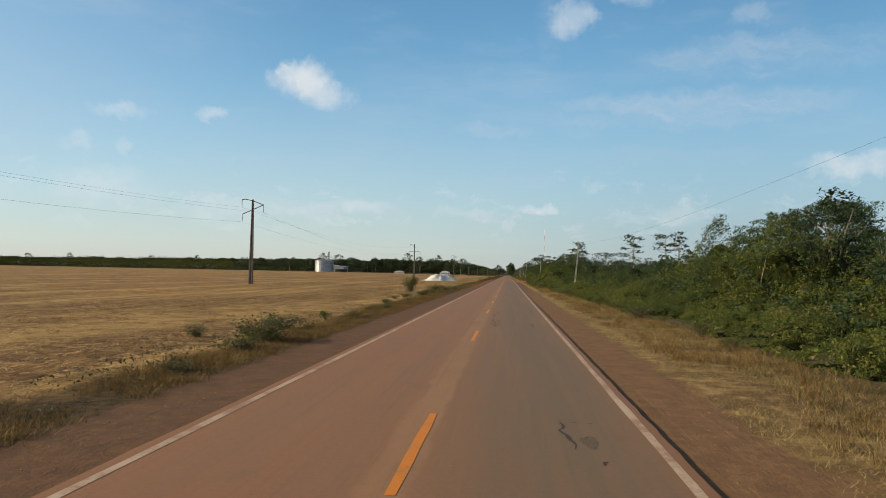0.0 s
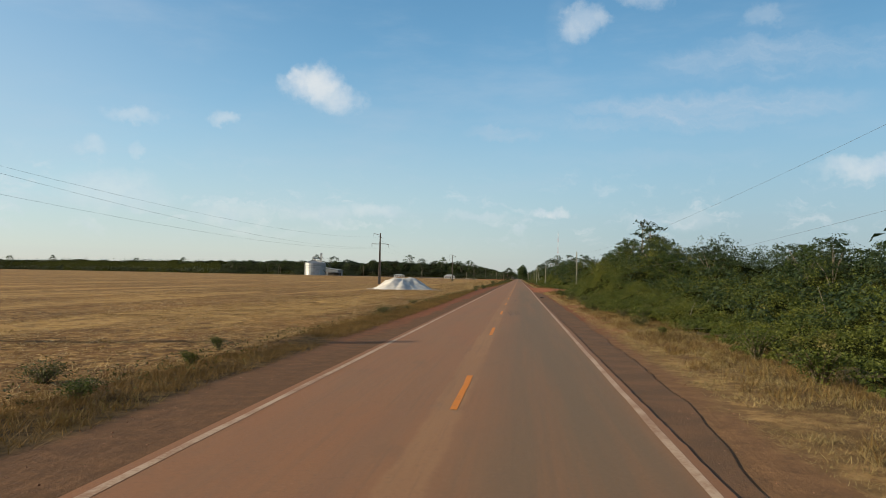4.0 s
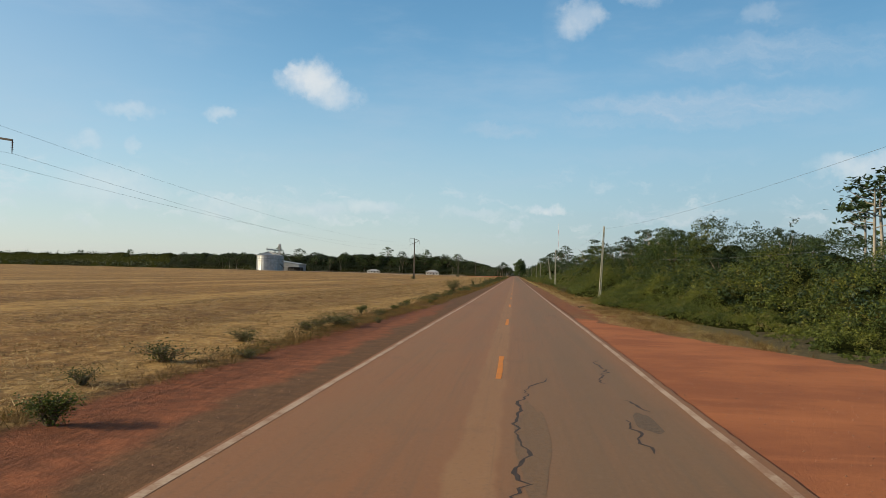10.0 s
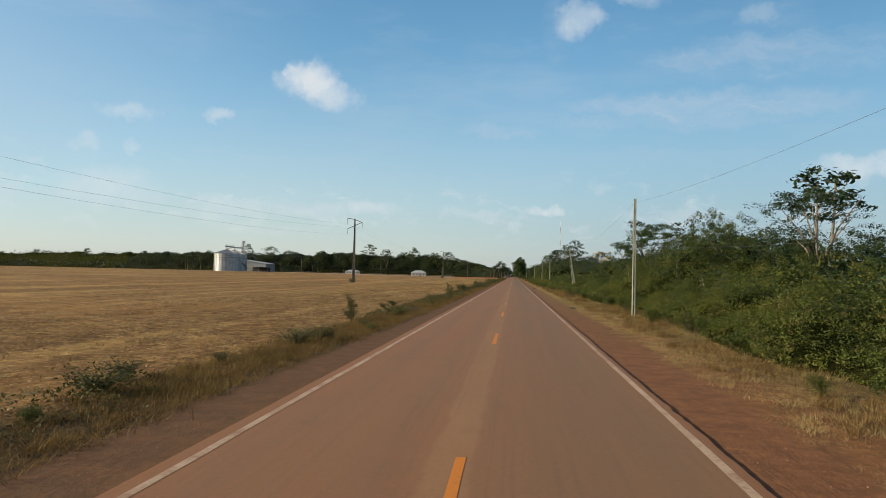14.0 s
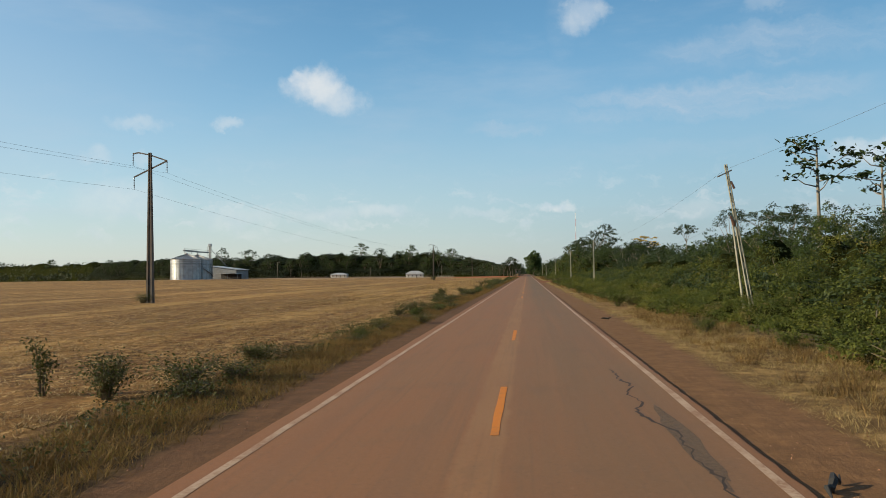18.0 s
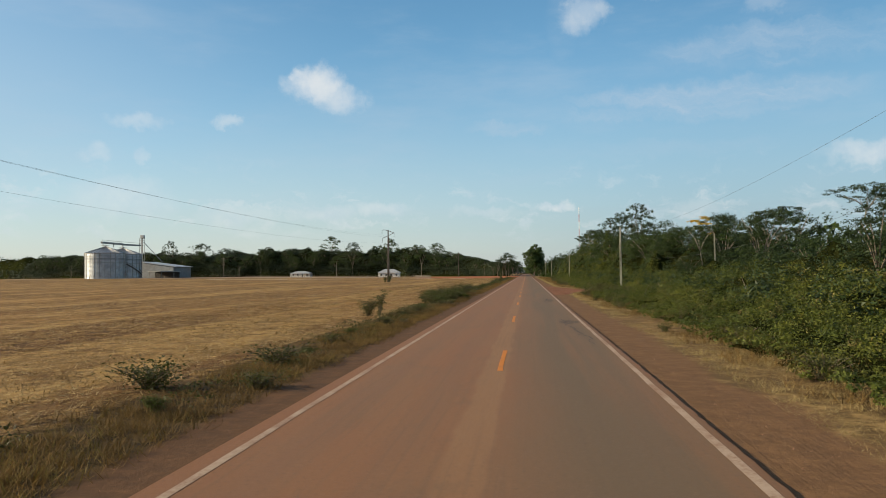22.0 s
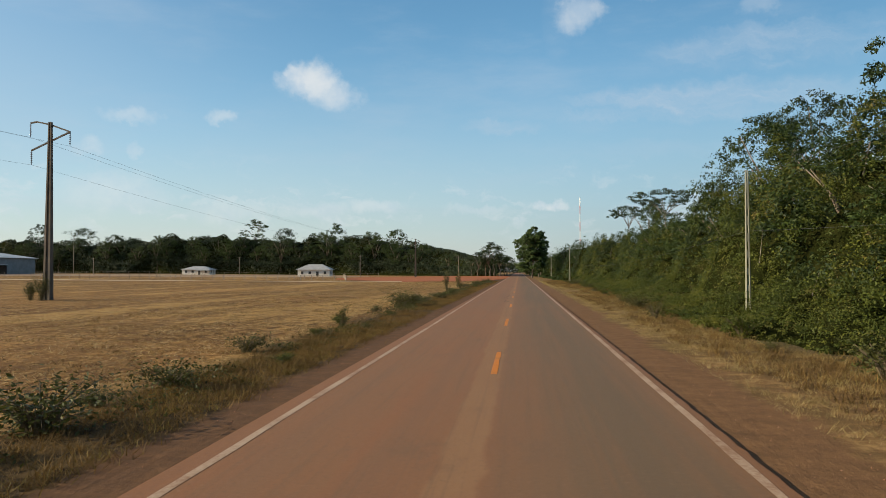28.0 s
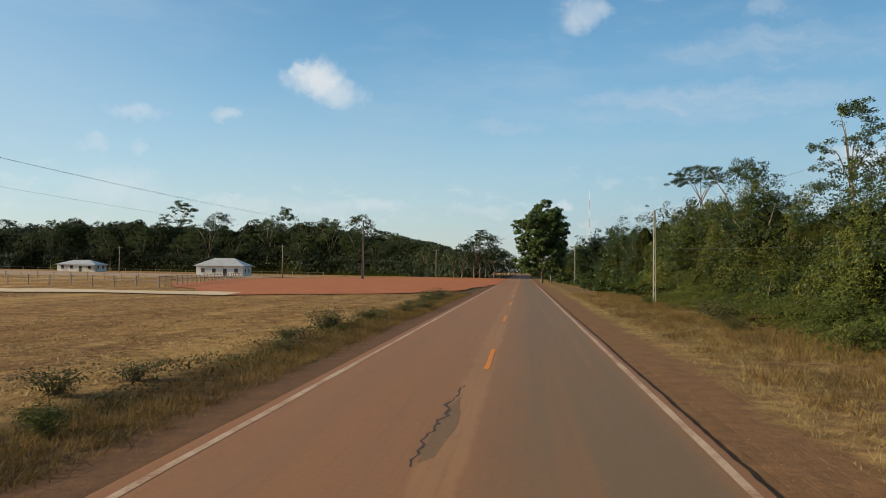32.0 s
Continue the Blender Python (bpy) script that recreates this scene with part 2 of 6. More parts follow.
def brushy(name):
    """Roadside brush: patches of yellow-green, deep green and half-dry growth, each leaf its own tone."""
    s = Shade(name, 0.6, 0.0, 0.2)
    leaf, kind, spot, dry = s.luck(True), s.noise(0.32, 3.0, 0.55), s.noise(1.1, 3.0, 0.6), s.noise(0.16, 4.0, 0.6)
    tone = s.mix(leaf, (0.036, 0.052, 0.009), (0.100, 0.118, 0.019))
    tone = s.mix(s.math("MULTIPLY", s.step(kind, 0.48, 0.62), 0.6), tone, s.mix(leaf, (0.078, 0.090, 0.011), (0.175, 0.168, 0.025)))
    tone = s.mix(s.math("MULTIPLY", s.math("SUBTRACT", 1.0, s.step(kind, 0.34, 0.46)), 0.75), tone, s.mix(leaf, (0.024, 0.040, 0.009), (0.058, 0.076, 0.018)))
    tone = s.mix(s.math("MULTIPLY", s.math("MULTIPLY", s.step(spot, 0.54, 0.66), s.step(dry, 0.42, 0.62)), 0.75), tone, s.mix(leaf, (0.110, 0.075, 0.026), (0.260, 0.185, 0.075)))
    m = s.done(tone)
    tr = s.t.nodes.new("ShaderNodeBsdfTranslucent")
    s.t.links.new(tone, tr.inputs[0])
    mx = s.t.nodes.new("ShaderNodeMixShader")
    mx.inputs[0].default_value = 0.25
    s.t.links.new(s.b.outputs[0], mx.inputs[1]), s.t.links.new(tr.outputs[0], mx.inputs[2])
    s.t.links.new(mx.outputs[0], s.t.nodes["Material Output"].inputs[0])
    return m


def asphalt():
    s = Shade("dusty_asphalt", 0.82, 0.0, 0.35)
    x, y = s.axis(0), s.axis(1)
    long = s.noise(1.0, 6.0, 0.68, s.stretch(1.6, 0.035, 1.0))
    mid = s.noise(0.5, 5.0, 0.65, s.stretch(1.0, 0.25, 1.0))
    grit = s.noise(55.0, 3.0, 0.7)
    grey, dust, red = (0.108, 0.083, 0.049), (0.214, 0.104, 0.046), (0.236, 0.094, 0.036)
    # the right lane is swept grey where the dust is thinnest, most along its wheel tracks
    wander = s.math("MULTIPLY", s.math("SUBTRACT", s.noise(0.25, 3.0, 0.5, s.stretch(1.0, 0.3, 1.0)), 0.5), 0.8)
    xl = s.math("ADD", x, wander)
    track = s.math("MULTIPLY", s.math("ADD", s.math("MULTIPLY", s.step(xl, -0.1, 0.5), 0.45), s.math("MULTIPLY", s.step(xl, 0.3, 1.6), 0.55)), s.math("SUBTRACT", 1.0, s.math("MULTIPLY", s.step(xl, 2.7, 3.5), 0.6)))
    clean = s.math("MULTIPLY", track, s.math("SUBTRACT", 1.0, s.math("MULTIPLY", s.math("MULTIPLY", s.step(y, 190.0, 330.0), s.math("SUBTRACT", 1.0, s.step(y, 430.0, 570.0))), 0.5)))
    clean = s.math("MULTIPLY", clean, s.math("ADD", s.math("MULTIPLY", s.step(long, 0.30, 0.60), 0.5), 0.5))
    c = s.mix(s.step(mid, 0.3, 0.7), dust, tuple(0.5 * (p + q) for p, q in zip(dust, red)))
    c = s.mix(s.math("MULTIPLY", s.step(long, 0.5, 0.75), 0.5), c, red)
    # rolled tyre tracks of the other lane show darker through the dust
    for at in (-2.35, -0.95):
        rut = s.math("SUBTRACT", 1.0, s.step(s.math("ABSOLUTE", s.math("SUBTRACT", xl, at)), 0.1, 0.55))
        c = s.mix(s.math("MULTIPLY", s.math("MULTIPLY", rut, s.step(long, 0.35, 0.65)), 0.30), c, (0.150, 0.088, 0.052))
    c = s.mix(s.math("MULTIPLY", clean, 0.74), c, grey)
    # pale worn strip under the centre line
    wx = s.math("ADD", x, s.math("MULTIPLY", s.math("SUBTRACT", s.noise(0.6, 4.0), 0.5), 0.35))
    strip = s.math("MULTIPLY", s.step(wx, -0.46, -0.34), s.math("SUBTRACT", 1.0, s.step(wx, 0.10, 0.22)))
    c = s.mix(s.math("MULTIPLY", strip, s.math("ADD", s.math("MULTIPLY", s.step(mid, 0.35, 0.65), 0.45), 0.35)), c, (0.268, 0.142, 0.064))
    # fine drag marks along the road, and dull blotches across it
    drag = s.noise(1.0, 4.0, 0.7, s.stretch(9.0, 0.10, 1.0))
    c = s.mix(s.math("MULTIPLY", s.step(drag, 0.50, 0.66), 0.22), c, (0.118, 0.074, 0.042))
    blot = s.noise(0.9, 5.0, 0.7, s.stretch(1.0, 0.5, 1.0))
    c = s.mix(s.math("MULTIPLY", s.step(blot, 0.54, 0.70), 0.28), c, (0.128, 0.078, 0.044))
    edge = s.math("MAXIMUM", s.math("SUBTRACT", 1.0, s.step(x, -3.5, -2.7)), s.step(x, 3.0, 3.5))
    c = s.mix(s.math("MULTIPLY", edge, 0.5), c, red)
    c = s.mix(s.math("MULTIPLY", s.step(grit, 0.5, 0.78), 0.3), c, (0.075, 0.055, 0.042))
    speck = s.noise(13.0, 4.0, 0.75)
    c = s.mix(s.math("MULTIPLY", s.step(speck, 0.54, 0.68), 0.34), c, (0.085, 0.058, 0.036))
    c = s.mix(s.math("MULTIPLY", s.math("SUBTRACT", 1.0, s.step(speck, 0.32, 0.44)), 0.22), c, (0.30, 0.185, 0.105))
    s.bump(s.math("ADD", grit, speck), 0.45, 0.008)
    return s.done(c)


def worn_paint(name, paint, dust, lo, hi):
    s = Shade(name, 0.7, 0.0, 0.3)
    wear = s.math("ADD", s.math("MULTIPLY", s.noise(1.1, 5.0, 0.65), 0.6), s.math("MULTIPLY", s.noise(16.0, 4.0, 0.7), 0.4))
    return s.done(s.mix(s.step(wear, lo, hi), paint, dust))


def earth():
    """The one sheet of ground: swept shoulders, dry verge, stubble field, shaded forest floor."""
    s = Shade("ground_soil", 0.95, 0.0, 0.15)
    x, y = s.axis(0), s.axis(1)
    wob = s.math("MULTIPLY", s.math("SUBTRACT", s.noise(0.18, 5.0, 0.65), 0.5), 2.4)
    xx = s.math("ADD", x, wob)
    fine, grain, patch = s.noise(1.9, 7.0, 0.78), s.noise(26.0, 4.0, 0.75), s.noise(0.035, 4.0, 0.55)
    rows = s.noise(1.0, 5.0, 0.7, s.stretch(1.5, 0.03, 1.0, 1.5))
    swath = s.noise(1.0, 4.0, 0.6, s.stretch(0.16, 0.012, 1.0, 3.0))
    fleck = s.noise(6.0, 5.0, 0.8, s.stretch(1.0, 0.35, 1.0, 20.0))
    straw = s.mix(s.step(fine, 0.43, 0.56), (0.062, 0.032, 0.012), (0.345, 0.202, 0.070))
    straw = s.mix(s.math("MULTIPLY", s.step(rows, 0.48, 0.58), 0.75), straw, (0.140, 0.066, 0.022))
    straw = s.mix(s.math("MULTIPLY", s.step(patch, 0.42, 0.66), 0.5), straw, (0.31, 0.160, 0.050))
    straw = s.mix(s.math("MULTIPLY", s.step(swath, 0.48, 0.60), 0.6), straw, (0.45, 0.280, 0.098))
    straw = s.mix(s.math("MULTIPLY", s.step(fleck, 0.55, 0.64), 0.75), straw, (0.60, 0.42, 0.185))
    drift = s.noise(0.30, 6.0, 0.75, s.stretch(1.0, 0.6, 1.0, 10.0))
    straw = s.mix(s.math("MULTIPLY", s.step(drift, 0.50, 0.58), 0.42), straw, (0.140, 0.072, 0.022))
    clod = s.noise(0.55, 6.0, 0.78)
    straw = s.mix(s.math("MULTIPLY", s.step(clod, 0.52, 0.58), 0.62), straw, (0.112, 0.056, 0.019))
    verge = s.mix(s.step(fine, 0.40, 0.62), (0.115, 0.070, 0.026), (0.300, 0.196, 0.076))
    verge = s.mix(s.math("MULTIPLY", s.step(patch, 0.45, 0.6), 0.3), verge, (0.20, 0.095, 0.045))
    vergeleft = s.mix(s.step(fine, 0.40, 0.60), (0.032, 0.020, 0.008), (0.108, 0.066, 0.023))
    vergeleft = s.mix(s.math("MULTIPLY", s.step(s.noise(0.8, 4.0, 0.7), 0.52, 0.62), 0.55), vergeleft, (0.135, 0.084, 0.030))
    shoulder = s.mix(s.step(fine, 0.35, 0.7), (0.098, 0.051, 0.025), (0.150, 0.076, 0.035))
    shoulder = s.mix(s.math("MULTIPLY", s.step(grain, 0.5, 0.72), 0.5), shoulder, (0.058, 0.034, 0.021))
    red = s.mix(s.step(fine, 0.38, 0.66), (0.140, 0.049, 0.021), (0.245, 0.082, 0.033))
    red = s.mix(s.math("MULTIPLY", s.step(grain, 0.5, 0.72), 0.5), red, (0.10, 0.045, 0.028))
    floor = s.mix(s.step(fine, 0.4, 0.7), (0.075, 0.062, 0.030), (0.135, 0.100, 0.048))
    c = s.mix(s.step(xx, -7.6, -6.3), straw, vergeleft)
    xs = s.math("SUBTRACT", s.math("ADD", x, s.math("MULTIPLY", wob, 0.4)), s.math("MULTIPLY", s.step(y, 315.0, 395.0), 0.85))
    outer = s.mix(s.step(fine, 0.35, 0.7), (0.140, 0.074, 0.034), (0.205, 0.108, 0.048))
    outer = s.mix(s.math("MULTIPLY", s.step(grain, 0.5, 0.72), 0.5), outer, (0.085, 0.050, 0.028))
    c = s.mix(s.step(xs, -5.5, -5.1), c, s.mix(s.step(x, 0.0, 1.0), shoulder, outer))
    worn = s.mix(s.step(s.noise(0.5, 5.0, 0.7), 0.42, 0.60), verge, (0.120, 0.072, 0.028))
    c = s.mix(s.step(xx, 4.7, 5.3), c, worn)
    # laterite scraped bare along the shoulders near the first track
    bare = s.math("MULTIPLY", s.step(s.math("ADD", y, s.math("MULTIPLY", wob, 9.0)), 112.0, 150.0), s.math("SUBTRACT", 1.0, s.step(y, 285.0, 312.0)))
    lane = s.math("MULTIPLY", s.step(s.math("ADD", xx, s.math("MULTIPLY", s.step(y, 150.0, 240.0), 1.2)), -5.9, -5.3), s.math("SUBTRACT", 1.0, s.step(xx, -4.7, -4.2)))
    c = s.mix(s.math("MULTIPLY", bare, lane), c, red)
    lane = s.math("MULTIPLY", s.step(xx, 4.4, 5.0), s.math("SUBTRACT", 1.0, s.step(xx, 5.8, 7.2)))
    bare = s.math("MULTIPLY", s.step(s.math("ADD", y, s.math("MULTIPLY", wob, 9.0)), 112.0, 150.0), s.math("SUBTRACT", 1.0, s.math("ADD", s.math("MULTIPLY", s.step(y, 290.0, 330.0), 0.45), s.math("MULTIPLY", s.step(y, 350.0, 420.0), 0.55))))
    lane = s.math("MAXIMUM", lane, s.math("MULTIPLY", s.step(y, 282.0, 300.0), s.math("SUBTRACT", 1.0, s.step(xx, 4.6, 5.6))))
    c = s.mix(s.math("MULTIPLY", s.math("MULTIPLY", s.math("MULTIPLY", bare, lane), s.step(x, 3.0, 3.3)), 0.85), c, red)
    c = s.mix(s.step(s.math("SUBTRACT", xx, s.math("MULTIPLY", s.step(y, 735.0, 790.0), 4.5)), 7.8, 9.6), c, floor)
    tame = s.math("ADD", s.math("MULTIPLY", s.step(s.math("ABSOLUTE", x), 5.0, 7.0), 0.82), 0.18)
    s.bump(s.math("MULTIPLY", tame, s.math("ADD", s.math("ADD", fine, s.math("MULTIPLY", rows, 0.7)), s.math("MULTIPLY", clod, 0.8))), 1.0, 0.20)
    return s.done(c)


def laterite(name="red_laterite", a=(0.325, 0.112, 0.044), b=(0.235, 0.080, 0.034)):
    s = Shade(name, 0.95, 0.0, 0.15)
    soft, ruts, grit = s.noise(0.35, 5.0, 0.6), s.noise(1.0, 4.0, 0.6, s.stretch(0.2, 0.9, 1.0, 25.0)), s.noise(20.0, 4.0, 0.7)
    c = s.mix(s.step(soft, 0.35, 0.65), a, b)
    c = s.mix(s.math("MULTIPLY", s.step(ruts, 0.5, 0.7), 0.5), c, tuple(v * 1.25 for v in a))
    c = s.mix(s.math("MULTIPLY", s.step(grit, 0.55, 0.75), 0.4), c, tuple(v * 0.55 for v in b))
    s.bump(s.math("ADD", grit, s.math("MULTIPLY", soft, 0.5)), 0.45, 0.03)
    return s.done(c)


def steel_sheet():
    """Corrugated galvanised sheet in rings."""
    s = Shade("galvanised_sheet", 0.42, 0.75, 0.5)
    z = s.axis(2)
    ring = s.math("SINE", s.math("MULTIPLY", z, 9.0))
    c = s.mix(s.step(s.noise(0.35, 4.0), 0.35, 0.7), (0.38, 0.395, 0.41), (0.27, 0.28, 0.29))
    c = s.mix(s.math("MULTIPLY", s.step(s.noise(2.5, 5.0, 0.7, s.stretch(1.0, 1.0, 0.1)), 0.5, 0.75), 0.45), c, (0.40, 0.36, 0.31))
    s.bump(ring, 0.25, 0.05)
    return s.done(c)


M_ROAD, M_GROUND, M_RED = asphalt(), earth(), laterite()
M_REDSHOULDER = laterite("reddish_shoulder_gravel", (0.225, 0.094, 0.046), (0.155, 0.067, 0.036))
M_REDFIELD = laterite("tilled_red_soil", (0.35, 0.122, 0.050), (0.27, 0.092, 0.040))
M_GRAVEL = leafy("laterite_pebbles", (0.20, 0.090, 0.048), (0.27, 0.140, 0.080), (0.13, 0.065, 0.040), 0.0, 0.9)
M_YARD = plain("trodden_yard_soil", (0.33, 0.215, 0.125), (0.25, 0.155, 0.088), 0.15, 6.0)
M_SAND = plain("pale_sand", (0.52, 0.40, 0.26), (0.44, 0.32, 0.20), 0.4, 12.0)
M_WHITE = worn_paint("worn_white_paint", (0.42, 0.30, 0.205), (0.25, 0.135, 0.072), 0.42, 0.62)
M_AMBER = worn_paint("worn_amber_paint", (0.52, 0.165, 0.010), (0.30, 0.128, 0.036), 0.50, 0.66)
M_CRACK = plain("crack_shadow", (0.035, 0.024, 0.018), (0.055, 0.035, 0.025), 6.0, 50.0)
M_PATCH = plain("bare_aggregate", (0.182, 0.104, 0.054), (0.142, 0.088, 0.048), 14.0, 70.0, bump=0.9, dist=0.02)
M_PATCHDARK = plain("open_aggregate", (0.135, 0.086, 0.050), (0.092, 0.062, 0.040), 14.0, 60.0, bump=0.9, dist=0.02)
M_STAIN = plain("oily_stain", (0.195, 0.110, 0.064), (0.215, 0.124, 0.070), 4.0, 30.0)
M_TAR = plain("old_shoulder_seal", (0.112, 0.066, 0.037), (0.155, 0.084, 0.044), 0.8, 26.0, bump=0.8, dist=0.02, spec=0.1)
M_CONCRETE = plain("weathered_concrete", (0.30, 0.275, 0.235), (0.40, 0.375, 0.33), 0.9, 30.0, bump=0.4)
M_CONCRETE_DARK = plain("stained_concrete", (0.085, 0.072, 0.062), (0.150, 0.120, 0.095), 0.7, 25.0, bump=0.4)
M_CONCRETE_PALE = plain("pale_concrete", (0.265, 0.26, 0.205), (0.205, 0.20, 0.155), 0.9, 30.0, bump=0.4)
M_TIMBER = plain("dark_timber", (0.075, 0.058, 0.046), (0.115, 0.088, 0.066), 3.0, 45.0)
M_POSTWOOD = plain("silvered_post_wood", (0.27, 0.23, 0.19), (0.18, 0.15, 0.12), 2.5, 30.0)
M_IRON = plain("galvanised_iron", (0.30, 0.30, 0.29), (0.20, 0.195, 0.185), 4.0, 40.0, 0.5, 0.7)
M_WIRE = plain("dull_conductor", (0.075, 0.075, 0.078), (0.10, 0.10, 0.10), 5.0, 50.0, 0.55, 0.4, 0)
M_GLASSY = plain("brown_glazed_ceramic", (0.10, 0.055, 0.035), (0.07, 0.04, 0.03), 5.0, 50.0, 0.25, 0.0, 0, 0.01, 0.5)
M_BARK = plain("grey_brown_bark", (0.155, 0.120, 0.090), (0.215, 0.180, 0.145), 1.5, 14.0, 0.9, 0.0, 0.8, 0.03)
M_BARK_PALE = plain("pale_smooth_bark", (0.24, 0.215, 0.175), (0.16, 0.14, 0.11), 1.2, 12.0, 0.85, 0.0, 0.5, 0.02)
M_STEM = plain("woody_stem", (0.15, 0.115, 0.07), (0.10, 0.08, 0.05), 4.0, 30.0)
M_LEAF = leafy("forest_leaves", (0.026, 0.046, 0.010), (0.062, 0.092, 0.018), (0.020, 0.034, 0.011), 0.24)
M_LEAF_DARK = leafy("dark_forest_leaves", (0.022, 0.038, 0.012), (0.040, 0.062, 0.018), (0.020, 0.036, 0.014), 0.22)
M_LEAF_FAR = leafy("distant_forest_leaves", (0.026, 0.040, 0.018), (0.044, 0.060, 0.026), (0.021, 0.033, 0.016), 0.15)
M_LEAF_BRUSH = brushy("brush_leaves")
M_LEAF_WEED = leafy("dusty_weed_leaves", (0.036, 0.046, 0.010), (0.098, 0.098, 0.024), (0.072, 0.050, 0.018), 0.2)
M_LEAF_ROUND = leafy("round_tree_leaves", (0.060, 0.100, 0.030), (0.115, 0.160, 0.045), (0.048, 0.080, 0.028), 0.32)
M_LEAF_YELLOW = leafy("yellow_blossom", (0.62, 0.40, 0.03), (0.48, 0.32, 0.03), (0.10, 0.11, 0.03), 0.3)
# filler under the leaves: shade of the gaps put into a near-black colour
M_GAPSHADE = plain("inner_foliage", (0.012, 0.015, 0.004), (0.024, 0.026, 0.008), 0.6, 4.0, 1.0, 0.0, 1.0, 0.25, 0.0)
M_DRYGRASS = leafy("dry_grass_blades", (0.250, 0.182, 0.074), (0.40, 0.305, 0.135), (0.155, 0.108, 0.042), 0.3, 0.75)
M_BROWNGRASS = leafy("rusty_dead_grass", (0.118, 0.070, 0.022), (0.225, 0.140, 0.045), (0.072, 0.044, 0.016), 0.25, 0.8)
M_GREENGRASS = leafy("green_grass_blades", (0.110, 0.088, 0.018), (0.225, 0.168, 0.040), (0.080, 0.056, 0.017), 0.3, 0.7)
M_STRAW = leafy("stubble_straw", (0.36, 0.240, 0.100), (0.52, 0.385, 0.190), (0.20, 0.120, 0.046), 0.2, 0.8)
M_LIME = plain("white_lime_powder", (0.60, 0.575, 0.53), (0.46, 0.435, 0.395), 0.8, 9.0, 0.95, 0.0, 0.8, 0.06)
M_LIMESPILL = plain("trampled_lime", (0.46, 0.40, 0.33), (0.22, 0.14, 0.075), 0.9, 7.0, 0.95)
M_STEEL = steel_sheet()
M_SHEET = plain("pale_roof_sheet", (0.50, 0.50, 0.49), (0.42, 0.41, 0.40), 0.5, 8.0, 0.45, 0.35, 0.2)
M_CLAD = plain("grey_steel_cladding", (0.26, 0.275, 0.29), (0.20, 0.21, 0.22), 0.5, 8.0, 0.5, 0.3, 0.2)
M_WALL = plain("whitewashed_wall", (0.70, 0.67, 0.61), (0.60, 0.56, 0.49), 0.7, 12.0)
M_DARK = plain("dark_opening", (0.035, 0.035, 0.035), (0.05, 0.048, 0.045), 1.0, 9.0, 0.6)
M_LAMP = plain("lamp_head_cast", (0.32, 0.32, 0.31), (0.24, 0.24, 0.23), 5.0, 40.0, 0.5, 0.5)
M_LITTER = plain("torn_rubber_strip", (0.022, 0.022, 0.022), (0.035, 0.033, 0.03), 5.0, 40.0, 0.6)

# ---------------------------------------------------------------- mesh helpers
RNG = np.random.default_rng(7)


def lattice(ix, iy, seed):
    h = np.sin(ix * 127.1 + iy * 311.7 + seed * 74.7) * 43758.5453
    return h - np.floor(h)


def wave(x, y, size, seed=0):
    """Smooth value noise from 0 to 1 with lumps of the given size."""
    x, y = np.asarray(x, float) / size, np.asarray(y, float) / size
    ix, iy = np.floor(x), np.floor(y)
    u, v = x - ix, y - iy
    u, v = u * u * (3 - 2 * u), v * v * (3 - 2 * v)
    a, b = lattice(ix, iy, seed), lattice(ix + 1, iy, seed)
    c, d = lattice(ix, iy + 1, seed), lattice(ix + 1, iy + 1, seed)
    return (a * (1 - u) + b * u) * (1 - v) + (c * (1 - u) + d * u) * v


def ease(x, lo, hi):
    u = np.clip((np.asarray(x, float) - lo) / (hi - lo), 0, 1)
    return u * u * (3 - 2 * u)


def np_mesh(name, verts, faces, material, smooth=False):
    """A mesh from arrays: verts (n, 3), faces (m, 3 or 4)."""
    me = bpy.data.meshes.new(name)
    verts, faces = np.asarray(verts, np.float32), np.asarray(faces, np.int32)
    k = faces.shape[1]
    me.vertices.add(len(verts))
    me.vertices.foreach_set("co", verts.ravel())
    me.loops.add(faces.size)
    me.loops.foreach_set("vertex_index", faces.ravel())
    me.polygons.add(len(faces))
    me.polygons.foreach_set("loop_start", np.arange(0, faces.size, k, dtype=np.int32))
    me.update(calc_edges=True)
    me.validate()
    me.polygons.foreach_set("use_smooth", np.full(len(me.polygons), smooth))
    me.materials.append(material)
    return me


def part(name, me, parent=None, label="", at=None):
    """Links a mesh as ONE object, under a thing or a part."""
    ob = new(name, me)
    if parent is not None:
        ob.parent = parent
    if at is not None:
        ob.matrix_local = at
    return tagged(ob, label)


def thing(name, label, category, at=None, group="", kind=""):
    ob = new(name)
    ob.empty_display_size = 0.2
    if at is not None:
        ob.matrix_basis = at
    return tagged(ob, label, category, group, kind)


def grid_mesh(name, xs, ys, height, material, smooth=True):
    gx, gy = np.meshgrid(xs, ys)
    v = np.stack([gx, gy, height(gx, gy)], -1).reshape(-1, 3)
    n, m = len(xs), len(ys)
    i = (np.arange(m - 1)[:, None] * n + np.arange(n - 1)).ravel()
    return np_mesh(name, v, np.stack([i, i + 1, i + n + 1, i + n], 1), material, smooth)


